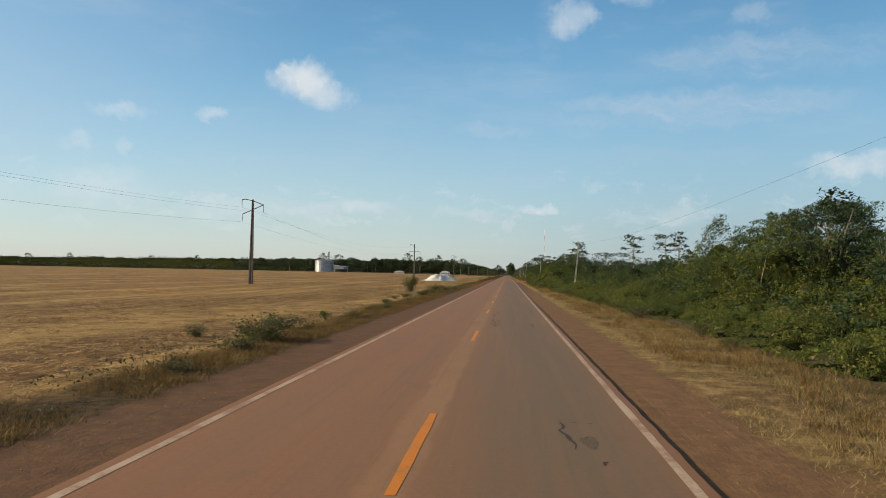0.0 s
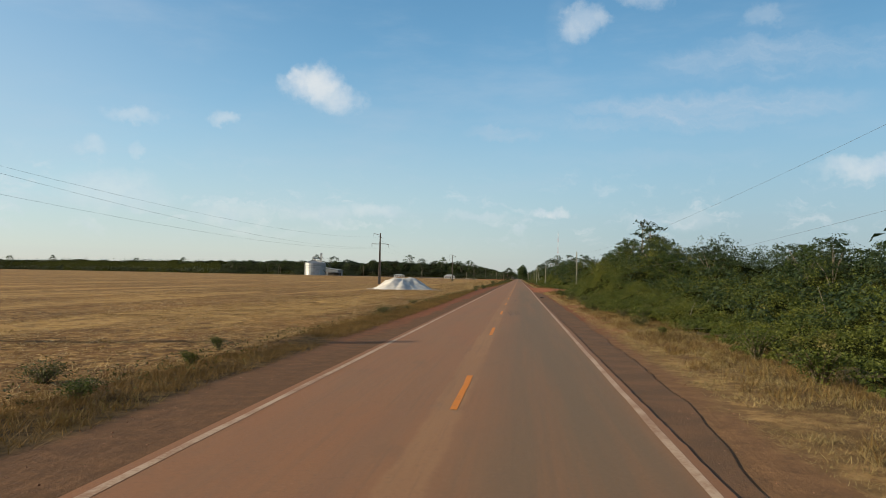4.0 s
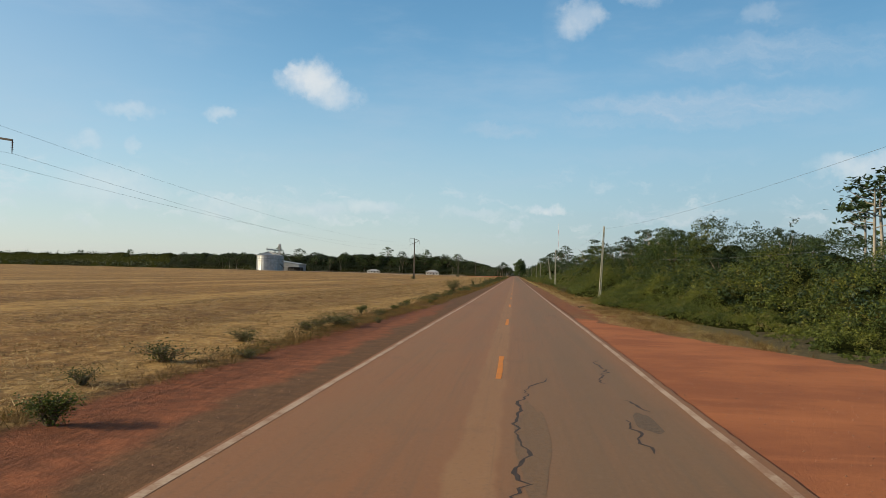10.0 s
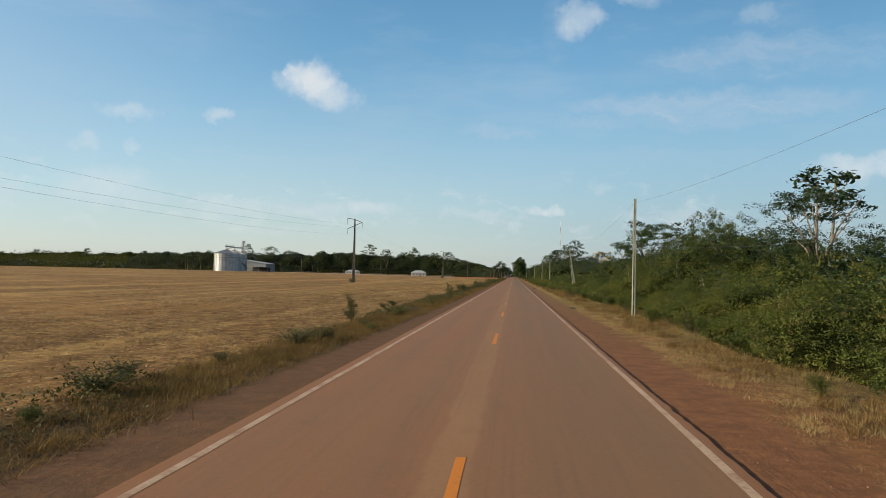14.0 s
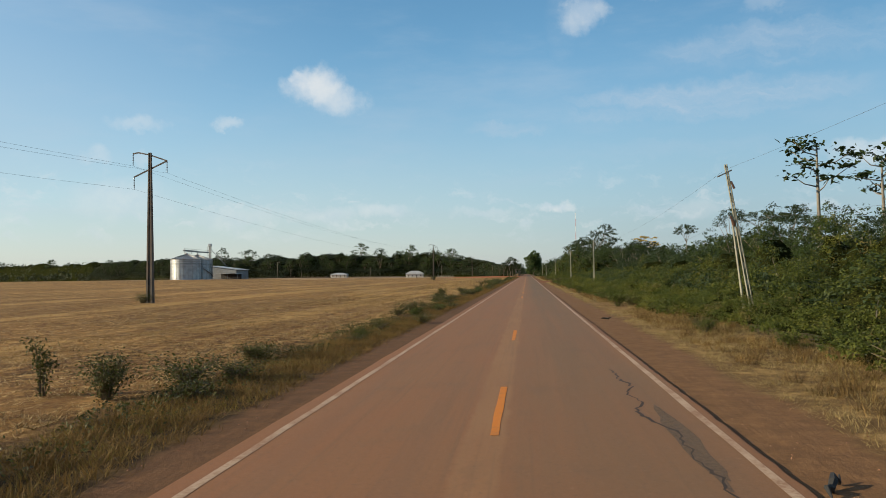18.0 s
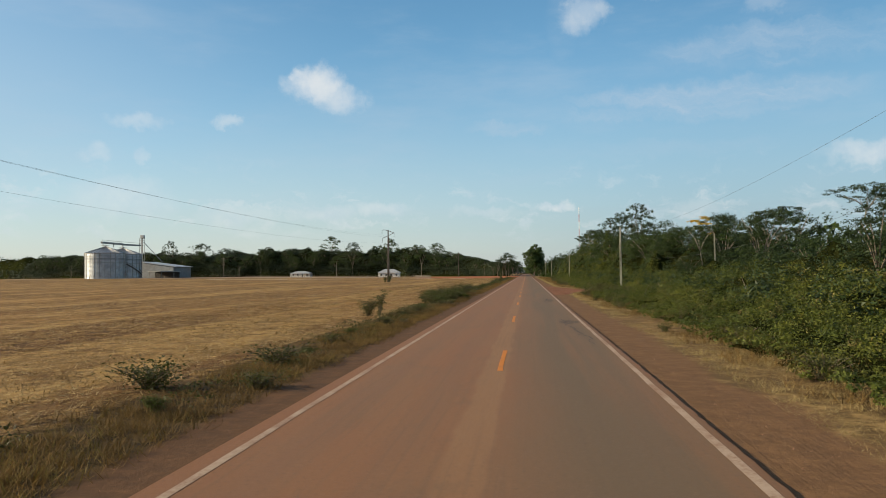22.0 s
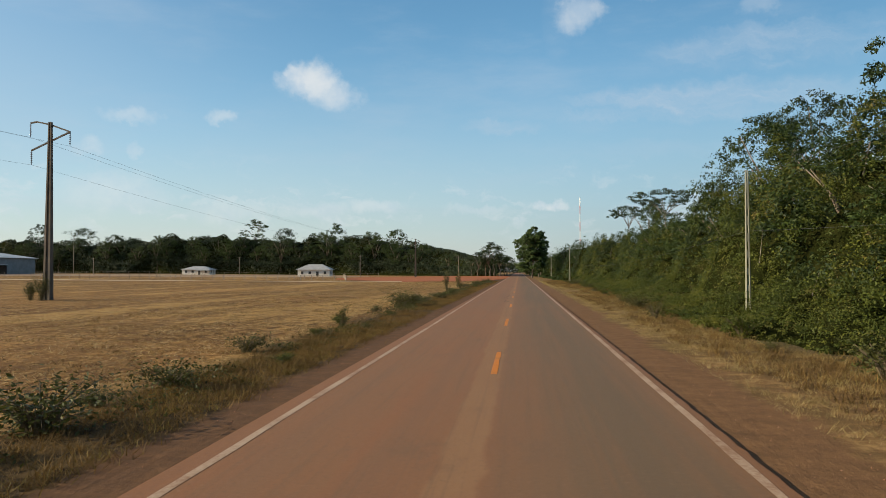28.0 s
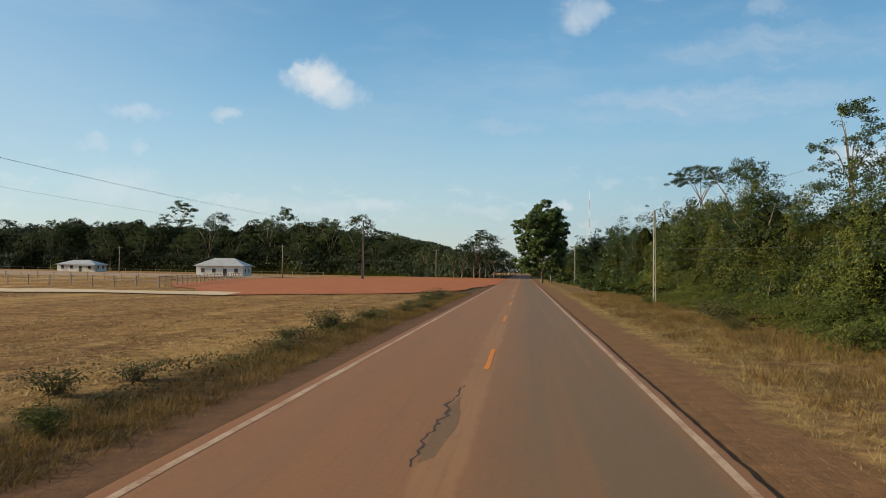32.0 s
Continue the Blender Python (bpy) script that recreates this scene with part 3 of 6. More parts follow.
class Pile:
    """Gathers boxes, tubes and solids of one material into one mesh."""

    def __init__(self):
        self.v, self.f = [], []
        self.n = 0

    def add(self, v, f):
        self.v.append(np.asarray(v, float))
        self.f += [tuple(i + self.n for i in q) for q in f]
        self.n += len(v)
        return self

    def box(self, x0, x1, y0, y1, z0, z1, m=None, bevel=0.0):
        bm = bmesh.new()
        bmesh.ops.create_cube(bm, size=1)
        for p in bm.verts:
            p.co = ((x0 + x1) / 2 + p.co.x * (x1 - x0), (y0 + y1) / 2 + p.co.y * (y1 - y0), (z0 + z1) / 2 + p.co.z * (z1 - z0))
        if bevel:
            bmesh.ops.bevel(bm, geom=bm.edges[:], offset=bevel, segments=1, affect="EDGES")
        bm.verts.index_update()
        v = np.array([(m @ p.co if m else p.co)[:] for p in bm.verts])
        f = [tuple(q.index for q in face.verts) for face in bm.faces]
        bm.free()
        return self.add(v, f)

    def tube(self, points, radii, sides=6):
        points = [Vector(p) for p in points]
        v, f = [], []
        for k, p in enumerate(points):
            way = (points[min(k + 1, len(points) - 1)] - points[max(k - 1, 0)]).normalized()
            a = way.orthogonal().normalized() if abs(way.z) < 0.95 else Vector((1, 0, 0))
            a = (a - way * a.dot(way)).normalized()
            b = way.cross(a)
            r = radii[k] if hasattr(radii, "__len__") else radii
            for s in range(sides):
                t = 2 * math.pi * s / sides
                v.append((p + (a * math.cos(t) + b * math.sin(t)) * r)[:])
        for k in range(len(points) - 1):
            for s in range(sides):
                q = (s + 1) % sides
                f.append((k * sides + s, k * sides + q, (k + 1) * sides + q, (k + 1) * sides + s))
        f.append(tuple(range(sides))[::-1])
        f.append(tuple((len(points) - 1) * sides + s for s in range(sides)))
        return self.add(v, f)

    def mesh(self, name, material, smooth=False):
        me = bpy.data.meshes.new(name)
        me.from_pydata(np.concatenate(self.v).tolist(), [], self.f)
        me.update()
        for p in me.polygons:
            p.use_smooth = smooth
        me.materials.append(material)
        return me


def leaf_mesh(name, centre, length, material, face=None, slim=0.5, tilt=0.9, simple=False):
    """Many leaves: a lozenge (or, where they are tiny, a pointed sliver) round each centre, turned at random about a mean facing."""
    n = len(centre)
    length = np.broadcast_to(length, n)[:, None]
    nrm = RNG.normal(0, tilt, (n, 3)) + (np.array([0, 0, 1.0]) if face is None else face)
    nrm /= np.linalg.norm(nrm, axis=1, keepdims=True)
    d = np.cross(nrm, RNG.normal(0, 1, (n, 3)))
    d /= np.linalg.norm(d, axis=1, keepdims=True) + 1e-9
    s = np.cross(nrm, d)
    size = length * RNG.uniform(0.65, 1.25, (n, 1))
    if simple:
        v = np.stack([centre - d * size * 0.5, centre + s * size * slim * 0.8 + d * size * 0.1, centre + d * size * 0.55 - nrm * size * 0.12], 1).reshape(-1, 3)
        return np_mesh(name, v, np.arange(3 * n).reshape(-1, 3), material)
    v = np.stack([centre - d * size * 0.5, centre + s * size * slim * 0.5 + d * size * 0.05, centre + d * size * 0.5 - nrm * size * 0.12,
                  centre - s * size * slim * 0.5 + d * size * 0.05], 1).reshape(-1, 3)
    return np_mesh(name, v, np.arange(4 * n).reshape(-1, 4), material)


def clumps(centre, radius, each, squash=0.7, hollow=0.35):
    """Leaf places: a ball of leaves round each centre, and the way each leaf faces."""
    n = len(centre)
    q = RNG.normal(0, 1, (n * each, 3))
    q /= np.linalg.norm(q, axis=1, keepdims=True)
    r = np.repeat(np.broadcast_to(radius, n), each) * RNG.uniform(hollow, 1.0, n * each) ** 0.6
    p = np.repeat(centre, each, 0) + q * r[:, None] * np.array([1, 1, squash])
    return p, q * 0.7 + np.array([0, 0, 0.55])


def blade_mesh(name, base, height, width, lean, material):
    """Grass: one narrow bent triangle a blade."""
    n = len(base)
    t = RNG.uniform(0, 2 * np.pi, n)
    side = np.stack([np.cos(t), np.sin(t), 0 * t], 1) * (width * RNG.uniform(0.6, 1.3, n))[:, None]
    hh = height * RNG.uniform(0.5, 1.25, n)
    out = RNG.normal(0, lean, (n, 2)) * hh[:, None]
    tip = base + np.concatenate([out, hh[:, None]], 1)
    v = np.stack([base - side, base + side, tip], 1).reshape(-1, 3)
    return np_mesh(name, v, np.arange(3 * n).reshape(-1, 3), material)


def inside(x, y, poly):
    x, y = np.asarray(x, float), np.asarray(y, float)
    hit = np.zeros(np.broadcast(x, y).shape, bool)
    for (ax, ay), (bx, by) in zip(poly, poly[1:] + poly[:1]):
        if ay != by:
            hit ^= ((ay > y) != (by > y)) & (x < (bx - ax) * (y - ay) / (by - ay) + ax)
    return hit


# ---------------------------------------------------------------- ground and road
ROAD_L, ROAD_R = -3.50, 3.46
ROAD_Y0, ROAD_Y1 = -80.0, 1700.0
TRACK_A = [(3.4, 221.0), (4.7, 222.0), (6.2, 227.0), (14.0, 245.0), (24.0, 251.0), (46.0, 262.0), (46.0, 274.0), (24.0, 262.0), (16.4, 256.5),
           (11.2, 263.0), (8.9, 270.0), (6.7, 276.0), (5.4, 281.0), (4.5, 285.0), (3.4, 287.0)]
TRACK_B = [(3.4, 616.0), (5.4, 619.0), (6.2, 628.0), (9.5, 630.0), (22.0, 628.0), (40.0, 640.0), (38.0, 648.0), (20.0, 637.0), (9.4, 636.0), (7.6, 642.5),
           (6.0, 651.0), (4.6, 658.0), (3.4, 662.0)]
RED_LEFT = [(-4.2, 120.0), (-5.0, 130.0), (-5.5, 165.0), (-6.2, 205.0), (-6.8, 234.0), (-9.0, 243.0), (-7.0, 252.0), (-6.4, 268.0), (-6.0, 284.0), (-5.2, 300.0), (-4.5, 306.0), (-4.25, 280.0), (-4.2, 250.0), (-4.2, 180.0)]
RED_END = [(-24.5, 846.0), (-10.5, 856.0), (-6.0, 872.0), (-4.2, 900.0), (-3.45, 905.0), (-3.45, 1010.0), (-8.0, 1034.0), (-30.0, 1020.0), (-52.0, 985.0), (-60.0, 932.0), (-48.0, 880.0)]
SAND = [(-140.0, 851.0), (-60.0, 846.5), (-24.5, 845.0), (-26.0, 853.0), (-62.0, 855.0), (-140.0, 860.0)]
YARD = [(-290.0, 905.0), (-200.0, 898.0), (-62.0, 958.0), (-60.0, 1006.0), (-160.0, 1012.0), (-290.0, 945.0)]


def ground_z(x, y):
    x, y = np.asarray(x, float), np.asarray(y, float)
    far = 1.15 * ease(y, 600, 950) * ease(-x, 40, 230)
    base = np.where(x > 0, -0.052, -0.035)
    rough = (wave(x, y, 9.0, 1) - 0.5) * 0.08 + (wave(x, y, 2.6, 2) - 0.5) * 0.06
    rough = rough * ease(np.abs(x), 5.2, 8.5)
    for poly in (TRACK_A, TRACK_B, RED_LEFT):
        rough = np.where(inside(x, y, poly), rough * 0.1, rough)
    return base + far + rough


xs = np.concatenate([[-4500, -2600, -1600, -1100, -800], np.arange(-600, -60, 30), np.arange(-60, -24, 4), np.arange(-24, -5, 1.0), [-4.9, -4.3, -3.6, -2.0, 0.0, 2.0, 3.4],
                     [3.7, 4.3, 5.0], np.arange(5.6, 16, 1.0), np.arange(17, 50, 4), np.arange(60, 300, 40), [400, 700, 1200, 2400, 4500]])
ys = np.concatenate([[-600, -300, -150], np.arange(-80, 960, 2.5), np.arange(960, 1300, 20), [1400, 1600, 2000, 2600, 3300, 4500]])
tagged(part("ground", grid_mesh("ground", xs, ys, ground_z, M_GROUND)), "dry stubble field and bare verges on flat ground", "ground", kind="structure")

def line_left(y):
    """How far the left edge line strays from straight."""
    return np.interp(y, [180, 205, 229, 255, 280, 302, 327, 425, 474, 524, 598, 721, 745, 768, 800], [0, -0.03, -0.14, -0.11, -0.05, 0.06, 0.03, 0.09, 0.10, 0.13, 0.11, 0.14, 0.09, 0.03, 0.03])


def line_right(y):
    return np.interp(y, [0, 81, 180, 205, 229, 255, 280, 302, 327, 425, 474, 524, 598, 721, 768], [0, -0.03, 0, 0.04, 0.14, 0.12, 0.12, 0.04, 0, -0.05, -0.10, -0.12, -0.11, 0, 0])


# the carriageway: a slab whose right edge has broken away in a step
yy = np.concatenate([np.arange(ROAD_Y0, 860, 0.30), np.arange(860, ROAD_Y1, 2.0)])
px = np.array([-3.62, ROAD_L, -2.2, -1.1, 0.0, 1.1, 2.2, 3.36, ROAD_R, ROAD_R + 0.03])
gx, gy = np.meshgrid(px, yy)
gx[:, -3:] += line_right(yy)[:, None]
gx[:, -2:] += ((wave(0 * yy, yy, 6.0, 4) - 0.5) * 0.03 + RNG.normal(0, 0.011, len(yy)))[:, None]
gx[:, 0] += (wave(0 * yy, yy, 3.0, 5) - 0.5) * 0.2
gz = np.zeros_like(gx)
gz[:, 0], gz[:, -1] = -0.10, -0.16
gz[:, -2] -= 0.004
v = np.stack([gx, gy, gz], -1).reshape(-1, 3)
n = len(px)
i = (np.arange(len(yy) - 1)[:, None] * n + np.arange(n - 1)).ravel()
road = tagged(part("road", np_mesh("road", v, np.stack([i, i + 1, i + n + 1, i + n], 1), M_ROAD)), "two-lane asphalt road under red dust", "road", kind="structure")


def strip(name, x0, x1, y0, y1, z, material, seed, step=1.5, ragged=0.03, stray=None):
    y = np.arange(y0, y1 + step * 0.5, step)
    a = x0 + (wave(0 * y, y, 1.3, seed) - 0.5) * ragged
    b = x1 + (wave(0 * y, y, 1.1, seed + 1) - 0.5) * ragged
    if stray:
        a, b = a + stray(y), b + stray(y)
    v = np.concatenate([np.stack([a, y, 0 * y + z], 1), np.stack([b, y, 0 * y + z], 1)])
    k = np.arange(len(y) - 1)
    return np_mesh(name, v, np.stack([k, k + len(y), k + len(y) + 1, k + 1], 1), material)


part("edge_line", strip("edge_line", -3.335, -3.205, ROAD_Y0, 1250, 0.004, M_WHITE, 11, stray=line_left), road, "dusty white edge line")
part("edge_line", strip("edge_line", 3.185, 3.315, ROAD_Y0, 1250, 0.004, M_WHITE, 21, stray=line_right), road, "dusty white edge line")
DASHES = (-24.5, -8.0, 7.6, 25.4, 43.4, 58.9, 76.0, 93.3, 110.2, 127.0, 144.0, 160.5, 177.6, 194.5, 211.3, 229.4, 246.0, 261.8, 279.2, 298.0, 315.0, 331.4, 348.0,
          367.9, 384.8, 401.6, 418.4, 435.5, 452.1, 467.0, 510.2, 525.4, 541.8, 558.0, 575.2, 593.0, 610.4, 623.3, 640.0, 656.6, 673.4, 690.0, 705.8,
          720.5, 736.6, 752.8, 768.3, 785.2, 801.9, 818.5, 835.0, 851.5, 868.0, 884.5, 901.0, 917.5, 934.0, 950.5)
for k, y0 in enumerate(DASHES):
    part("lane_dash", strip("lane_dash", -0.065, 0.065, y0, y0 + 4.5, 0.004, M_AMBER, 31 + k, 0.5, 0.025), road, "worn amber dash")


def sheet(name, poly, z, material, label, category, seed, ragged=0.7, step=0.35, follow=False):
    """A ragged-edged spread of soil lying on the ground."""
    bm = bmesh.new()
    ring = []
    for (ax, ay), (bx, by) in zip(poly, poly[1:] + poly[:1]):
        m = max(1, int(math.hypot(bx - ax, by - ay) / step))
        for q in range(m):
            x, y = ax + (bx - ax) * q / m, ay + (by - ay) * q / m
            if abs(x) > 3.5:
                x += float(wave(x, y, 2.6, seed) - 0.5) * ragged * 1.4 + float(wave(x, y, 0.5, seed + 2) - 0.5) * ragged * 0.7
                y += float(wave(x, y, 3.1, seed + 1) - 0.5) * ragged * 1.4 + float(wave(x, y, 0.6, seed + 3) - 0.5) * ragged * 0.7
            ring.append(bm.verts.new((x, y, z + (float(ground_z(x, y)) + 0.05 if follow else 0))))
    bmesh.ops.triangle_fill(bm, use_beauty=True, edges=[bm.edges.new((a, b)) for a, b in zip(ring, ring[1:] + ring[:1])])
    me = bpy.data.meshes.new(name)
    bm.to_mesh(me), bm.free()
    me.materials.append(material)
    return tagged(part(name, me), label, category, kind="structure")


sheet("dirt_track", TRACK_A, -0.026, M_RED, "bare red laterite track joining the road", "dirt track", 3)
sheet("dirt_track", TRACK_B, -0.028, M_REDSHOULDER, "bare red laterite track joining the road", "dirt track", 5)
sheet("paved_shoulder", [(3.44, 100.0), (4.3, 112.0), (4.65, 140.0), (4.7, 180.0), (4.6, 212.0), (4.0, 219.0), (3.44, 222.0)], -0.030, M_TAR, "old dark seal of the shoulder, broken at its edge", "shoulder", 7, 0.16)
sheet("tilled_ground", RED_END, 0.03, M_REDFIELD, "freshly graded red soil beside the road", "ground", 9, 1.0, 3.0, True)
sheet("sand_track", SAND, 0.04, M_SAND, "pale sandy track across the field", "dirt track", 13, 0.8, 3.0, True)
sheet("farm_yard", YARD, 0.05, M_YARD, "bare pale brown farm yard", "yard", 15, 2.0, 6.0, True)


# cracks wander along the asphalt; patches where the seal has gone
def crack(x0, y0, x1, y1, width, seed):
    rnd = random.Random(seed)
    m = max(6, int(math.hypot(x1 - x0, y1 - y0) / 0.16))
    pts, off = [], 0.0
    for q in range(m + 1):
        t = q / m
        off = off * 0.8 + rnd.gauss(0, 0.055)
        pts.append((x0 + (x1 - x0) * t + off * math.sin(math.pi * t) ** 0.3, y0 + (y1 - y0) * t + rnd.gauss(0, 0.02)))
    v, f = [], []
    for q, (x, y) in enumerate(pts):
        w = width * rnd.uniform(0.35, 1.2) * (0.4 + 0.6 * math.sin(math.pi * q / m))
        v += [(x - w, y, 0.0025), (x + w, y + w * 0.5, 0.0025)]
        if q:
            f.append((2 * q - 2, 2 * q - 1, 2 * q + 1, 2 * q))
    part("road_crack", np_mesh("road_crack", v, np.array(f), M_CRACK), road, "dark open crack")


for k, c in enumerate(((0.78, 46.5, 0.45, 39.0), (0.45, 39.0, 0.60, 32.0), (2.30, 35.2, 2.34, 32.6), (2.02, 11.8, 2.10, 10.0), (2.02, 11.8, 2.5, 11.7), (2.3, 9.2, 2.55, 9.4),
                       (1.05, 262.2, 0.55, 260.3), (0.55, 260.3, 0.36, 256.3), (0.36, 256.3, 0.42, 252.0), (2.62, 266.0, 2.30, 261.6), (2.15, 257.6, 2.18, 255.4), (2.4, 259.6, 2.7, 258.4),
                       (2.45, 459.4, 2.40, 455.4), (2.40, 455.4, 2.52, 451.2), (2.52, 451.2, 2.40, 447.5), (2.25, 577.5, 2.75, 564.5), (2.70, 606.8, 2.25, 602.3), (2.25, 602.3, 2.02, 597.5),
                       (-0.46, 762.3, -0.50, 751.0), (-0.28, 749.0, -0.55, 748.3), (-0.55, 748.3, -0.50, 744.2), (-0.47, 793.2, -0.31, 799.4), (-0.6, 804.6, -0.42, 804.5), (0.7, 168.2, 0.9, 176.0), (1.9, 76.0, 2.2, 80.0), (0.62, 142.6, 0.60, 149.6), (0.60, 149.6, 1.02, 149.2), (1.02, 149.2, 1.0, 143.4),
                       (2.2, 288.2, 2.6, 288.7), (2.6, 288.7, 2.66, 287.5))):
    crack(*c, 0.034, 100 + k)


def blotch(name, x, y, rx, ry, z, material, label, seed):
    t = np.linspace(0, 2 * np.pi, 26, endpoint=False)
    r = 0.72 + 0.5 * wave(3 * np.cos(t) + seed * 7, 3 * np.sin(t), 1.1, seed)
    v = np.concatenate([[[x, y, z]], np.stack([x + rx * r * np.cos(t), y + ry * r * np.sin(t), 0 * t + z], 1)])
    k = np.arange(26)
    part(name, np_mesh(name, v, np.stack([0 * k, 1 + k, 1 + (k + 1) % 26], 1), material), road, label)


for k, (x, y, rx, ry) in enumerate(((2.45, 601.5, 0.33, 3.2), (2.55, 575.0, 0.42, 1.3), (0.72, 35.0, 0.2, 2.6), (2.35, 10.4, 0.13, 0.4), (0.62, 256.0, 0.24, 3.0), (2.45, 257.5, 0.2, 0.9), (-0.28, 745.6, 0.13, 0.7), (2.62, 452.0, 0.16, 2.4), (0.95, 62.5, 0.12, 0.4), (0.81, 146.0, 0.2, 3.0), (-0.3, 795.6, 0.16, 2.4))):
    blotch("worn_patch", x, y, rx, ry, 0.0016, M_PATCHDARK if x > 2 else M_PATCH, "patch of bare aggregate", 50 + k)
for k, (x, y, rx, ry) in enumerate(((0.15, 185.8, 0.2, 1.0), (0.62, 180.9, 0.4, 0.5))):
    blotch("oil_stain", x, y, rx, ry, 0.0012, M_STAIN, "dark oily stain", 80 + k)


# loose gravel on the tracks and along the shoulders
n = 16000
gy = np.concatenate([RNG.uniform(218, 300, 5000), RNG.uniform(617, 655, 3000), RNG.uniform(-10, 860, n - 8000)])
gx = np.concatenate([RNG.uniform(3.7, 15.0, 5000), RNG.uniform(3.7, 8.0, 3000), np.where(RNG.uniform(0, 1, n - 8000) < 0.5, RNG.uniform(3.6, 5.4, n - 8000), RNG.uniform(-5.2, -3.75, n - 8000))])
keep = np.concatenate([inside(gx[:5000], gy[:5000], TRACK_A), inside(gx[5000:8000], gy[5000:8000], TRACK_B), np.ones(n - 8000, bool)])
gx, gy = gx[keep], gy[keep]
r = RNG.uniform(0.007, 0.020, len(gx))
oct_v = np.array([(1, 0, 0), (0, 1, 0), (-1, 0, 0), (0, -1, 0), (0, 0, 0.7), (0, 0, -0.7)])
v = np.stack([gx, gy, ground_z(gx, gy) + 0.03 + r * 0.2], 1)[:, None, :] + oct_v[None] * r[:, None, None] * RNG.uniform(0.6, 1.3, (len(gx), 6, 1))
oct_f = np.array([(0, 1, 4), (1, 2, 4), (2, 3, 4), (3, 0, 4), (1, 0, 5), (2, 1, 5), (3, 2, 5), (0, 3, 5)])
tagged(part("gravel", np_mesh("gravel", v.reshape(-1, 3), (oct_f[None] + 6 * np.arange(len(gx))[:, None, None]).reshape(-1, 3), M_GRAVEL)), "loose reddish gravel on tracks and shoulders", "gravel", kind="stuff")

# ---------------------------------------------------------------- forest and brush on the right
BY = np.array([-60.0, 40, 62, 78, 90, 165, 178, 205, 214, 262, 285, 305, 330, 345, 362, 376, 400, 410, 440, 520, 600, 622, 645, 674, 720, 760, 800, 850, 930, 1000, 1500])
B_EDGE = np.array([9.4, 9.0, 8.6, 8.2, 8.0, 6.9, 6.9, 7.3, 9.0, 9.5, 8.2, 7.0, 7.2, 7.4, 7.6, 7.8, 8.2, 8.2, 8.2, 6.6, 6.6, 6.9, 7.4, 7.4, 7.6, 9.2, 10.0, 10.4, 8.5, 7.2, 6.5])
B_LOW = np.array([1.9, 1.9, 2.0, 2.0, 2.0, 2.3, 4.0, 4.2, 1.5, 2.0, 2.3, 2.5, 3.0, 3.2, 3.0, 2.5, 2.6, 3.2, 2.2, 2.1, 2.0, 1.9, 2.1, 2.4, 2.5, 1.6, 1.7, 2.0, 3.0, 3.5, 4.0])
B_BACK = np.array([20.0, 20, 18, 19, 23, 21, 13.5, 12.5, 27, 27, 21, 18, 17, 16, 17, 21, 21, 17, 20, 21, 22, 23, 22, 18, 14.5, 16.5, 18, 18.5, 16, 14, 11])
B_RAMP = np.interp(BY, [-60, 165, 178, 205, 214, 285, 320, 420, 445, 640, 680, 740, 770, 850, 900, 1500], [10.0, 10, 5, 4, 10, 10, 6, 6, 11, 11, 8, 8, 9, 8, 7, 7])
B_HIGH = np.array([5.0, 6.0, 7.4, 6.0, 5.0, 5.4, 6.8, 7.0, 5.6, 6.0, 5.2, 5.8, 7.6, 8.0, 7.4, 4.8, 5.0, 8.0, 7.0, 6.4, 6.2, 6.0, 5.2, 10.8, 10.4, 9.8, 9.6, 9.4, 11.0, 10.5, 9.0])


def domes(x, y, size, seed, low=0.45):
    """Rounded crowns shoulder to shoulder, with creases between them: 0 to 1."""
    x, y = np.asarray(x, float) / size, np.asarray(y, float) / size
    ix, iy = np.floor(x), np.floor(y)
    best = np.zeros(np.broadcast(x, y).shape)
    for a in (-1, 0, 1):
        for b in (-1, 0, 1):
            jx, jy = ix + a, iy + b
            px_, py_ = jx + 0.5 + 0.7 * (lattice(jx, jy, seed) - 0.5), jy + 0.5 + 0.7 * (lattice(jx, jy, seed + 1) - 0.5)
            r = 0.62 + 0.28 * lattice(jx, jy, seed + 2)
            q = 1 - ((x - px_) ** 2 + (y - py_) ** 2) / r ** 2
            best = np.maximum(best, (low + (1 - low) * lattice(jx, jy, seed + 3)) * np.maximum(q, 0) ** 0.75)
    return best


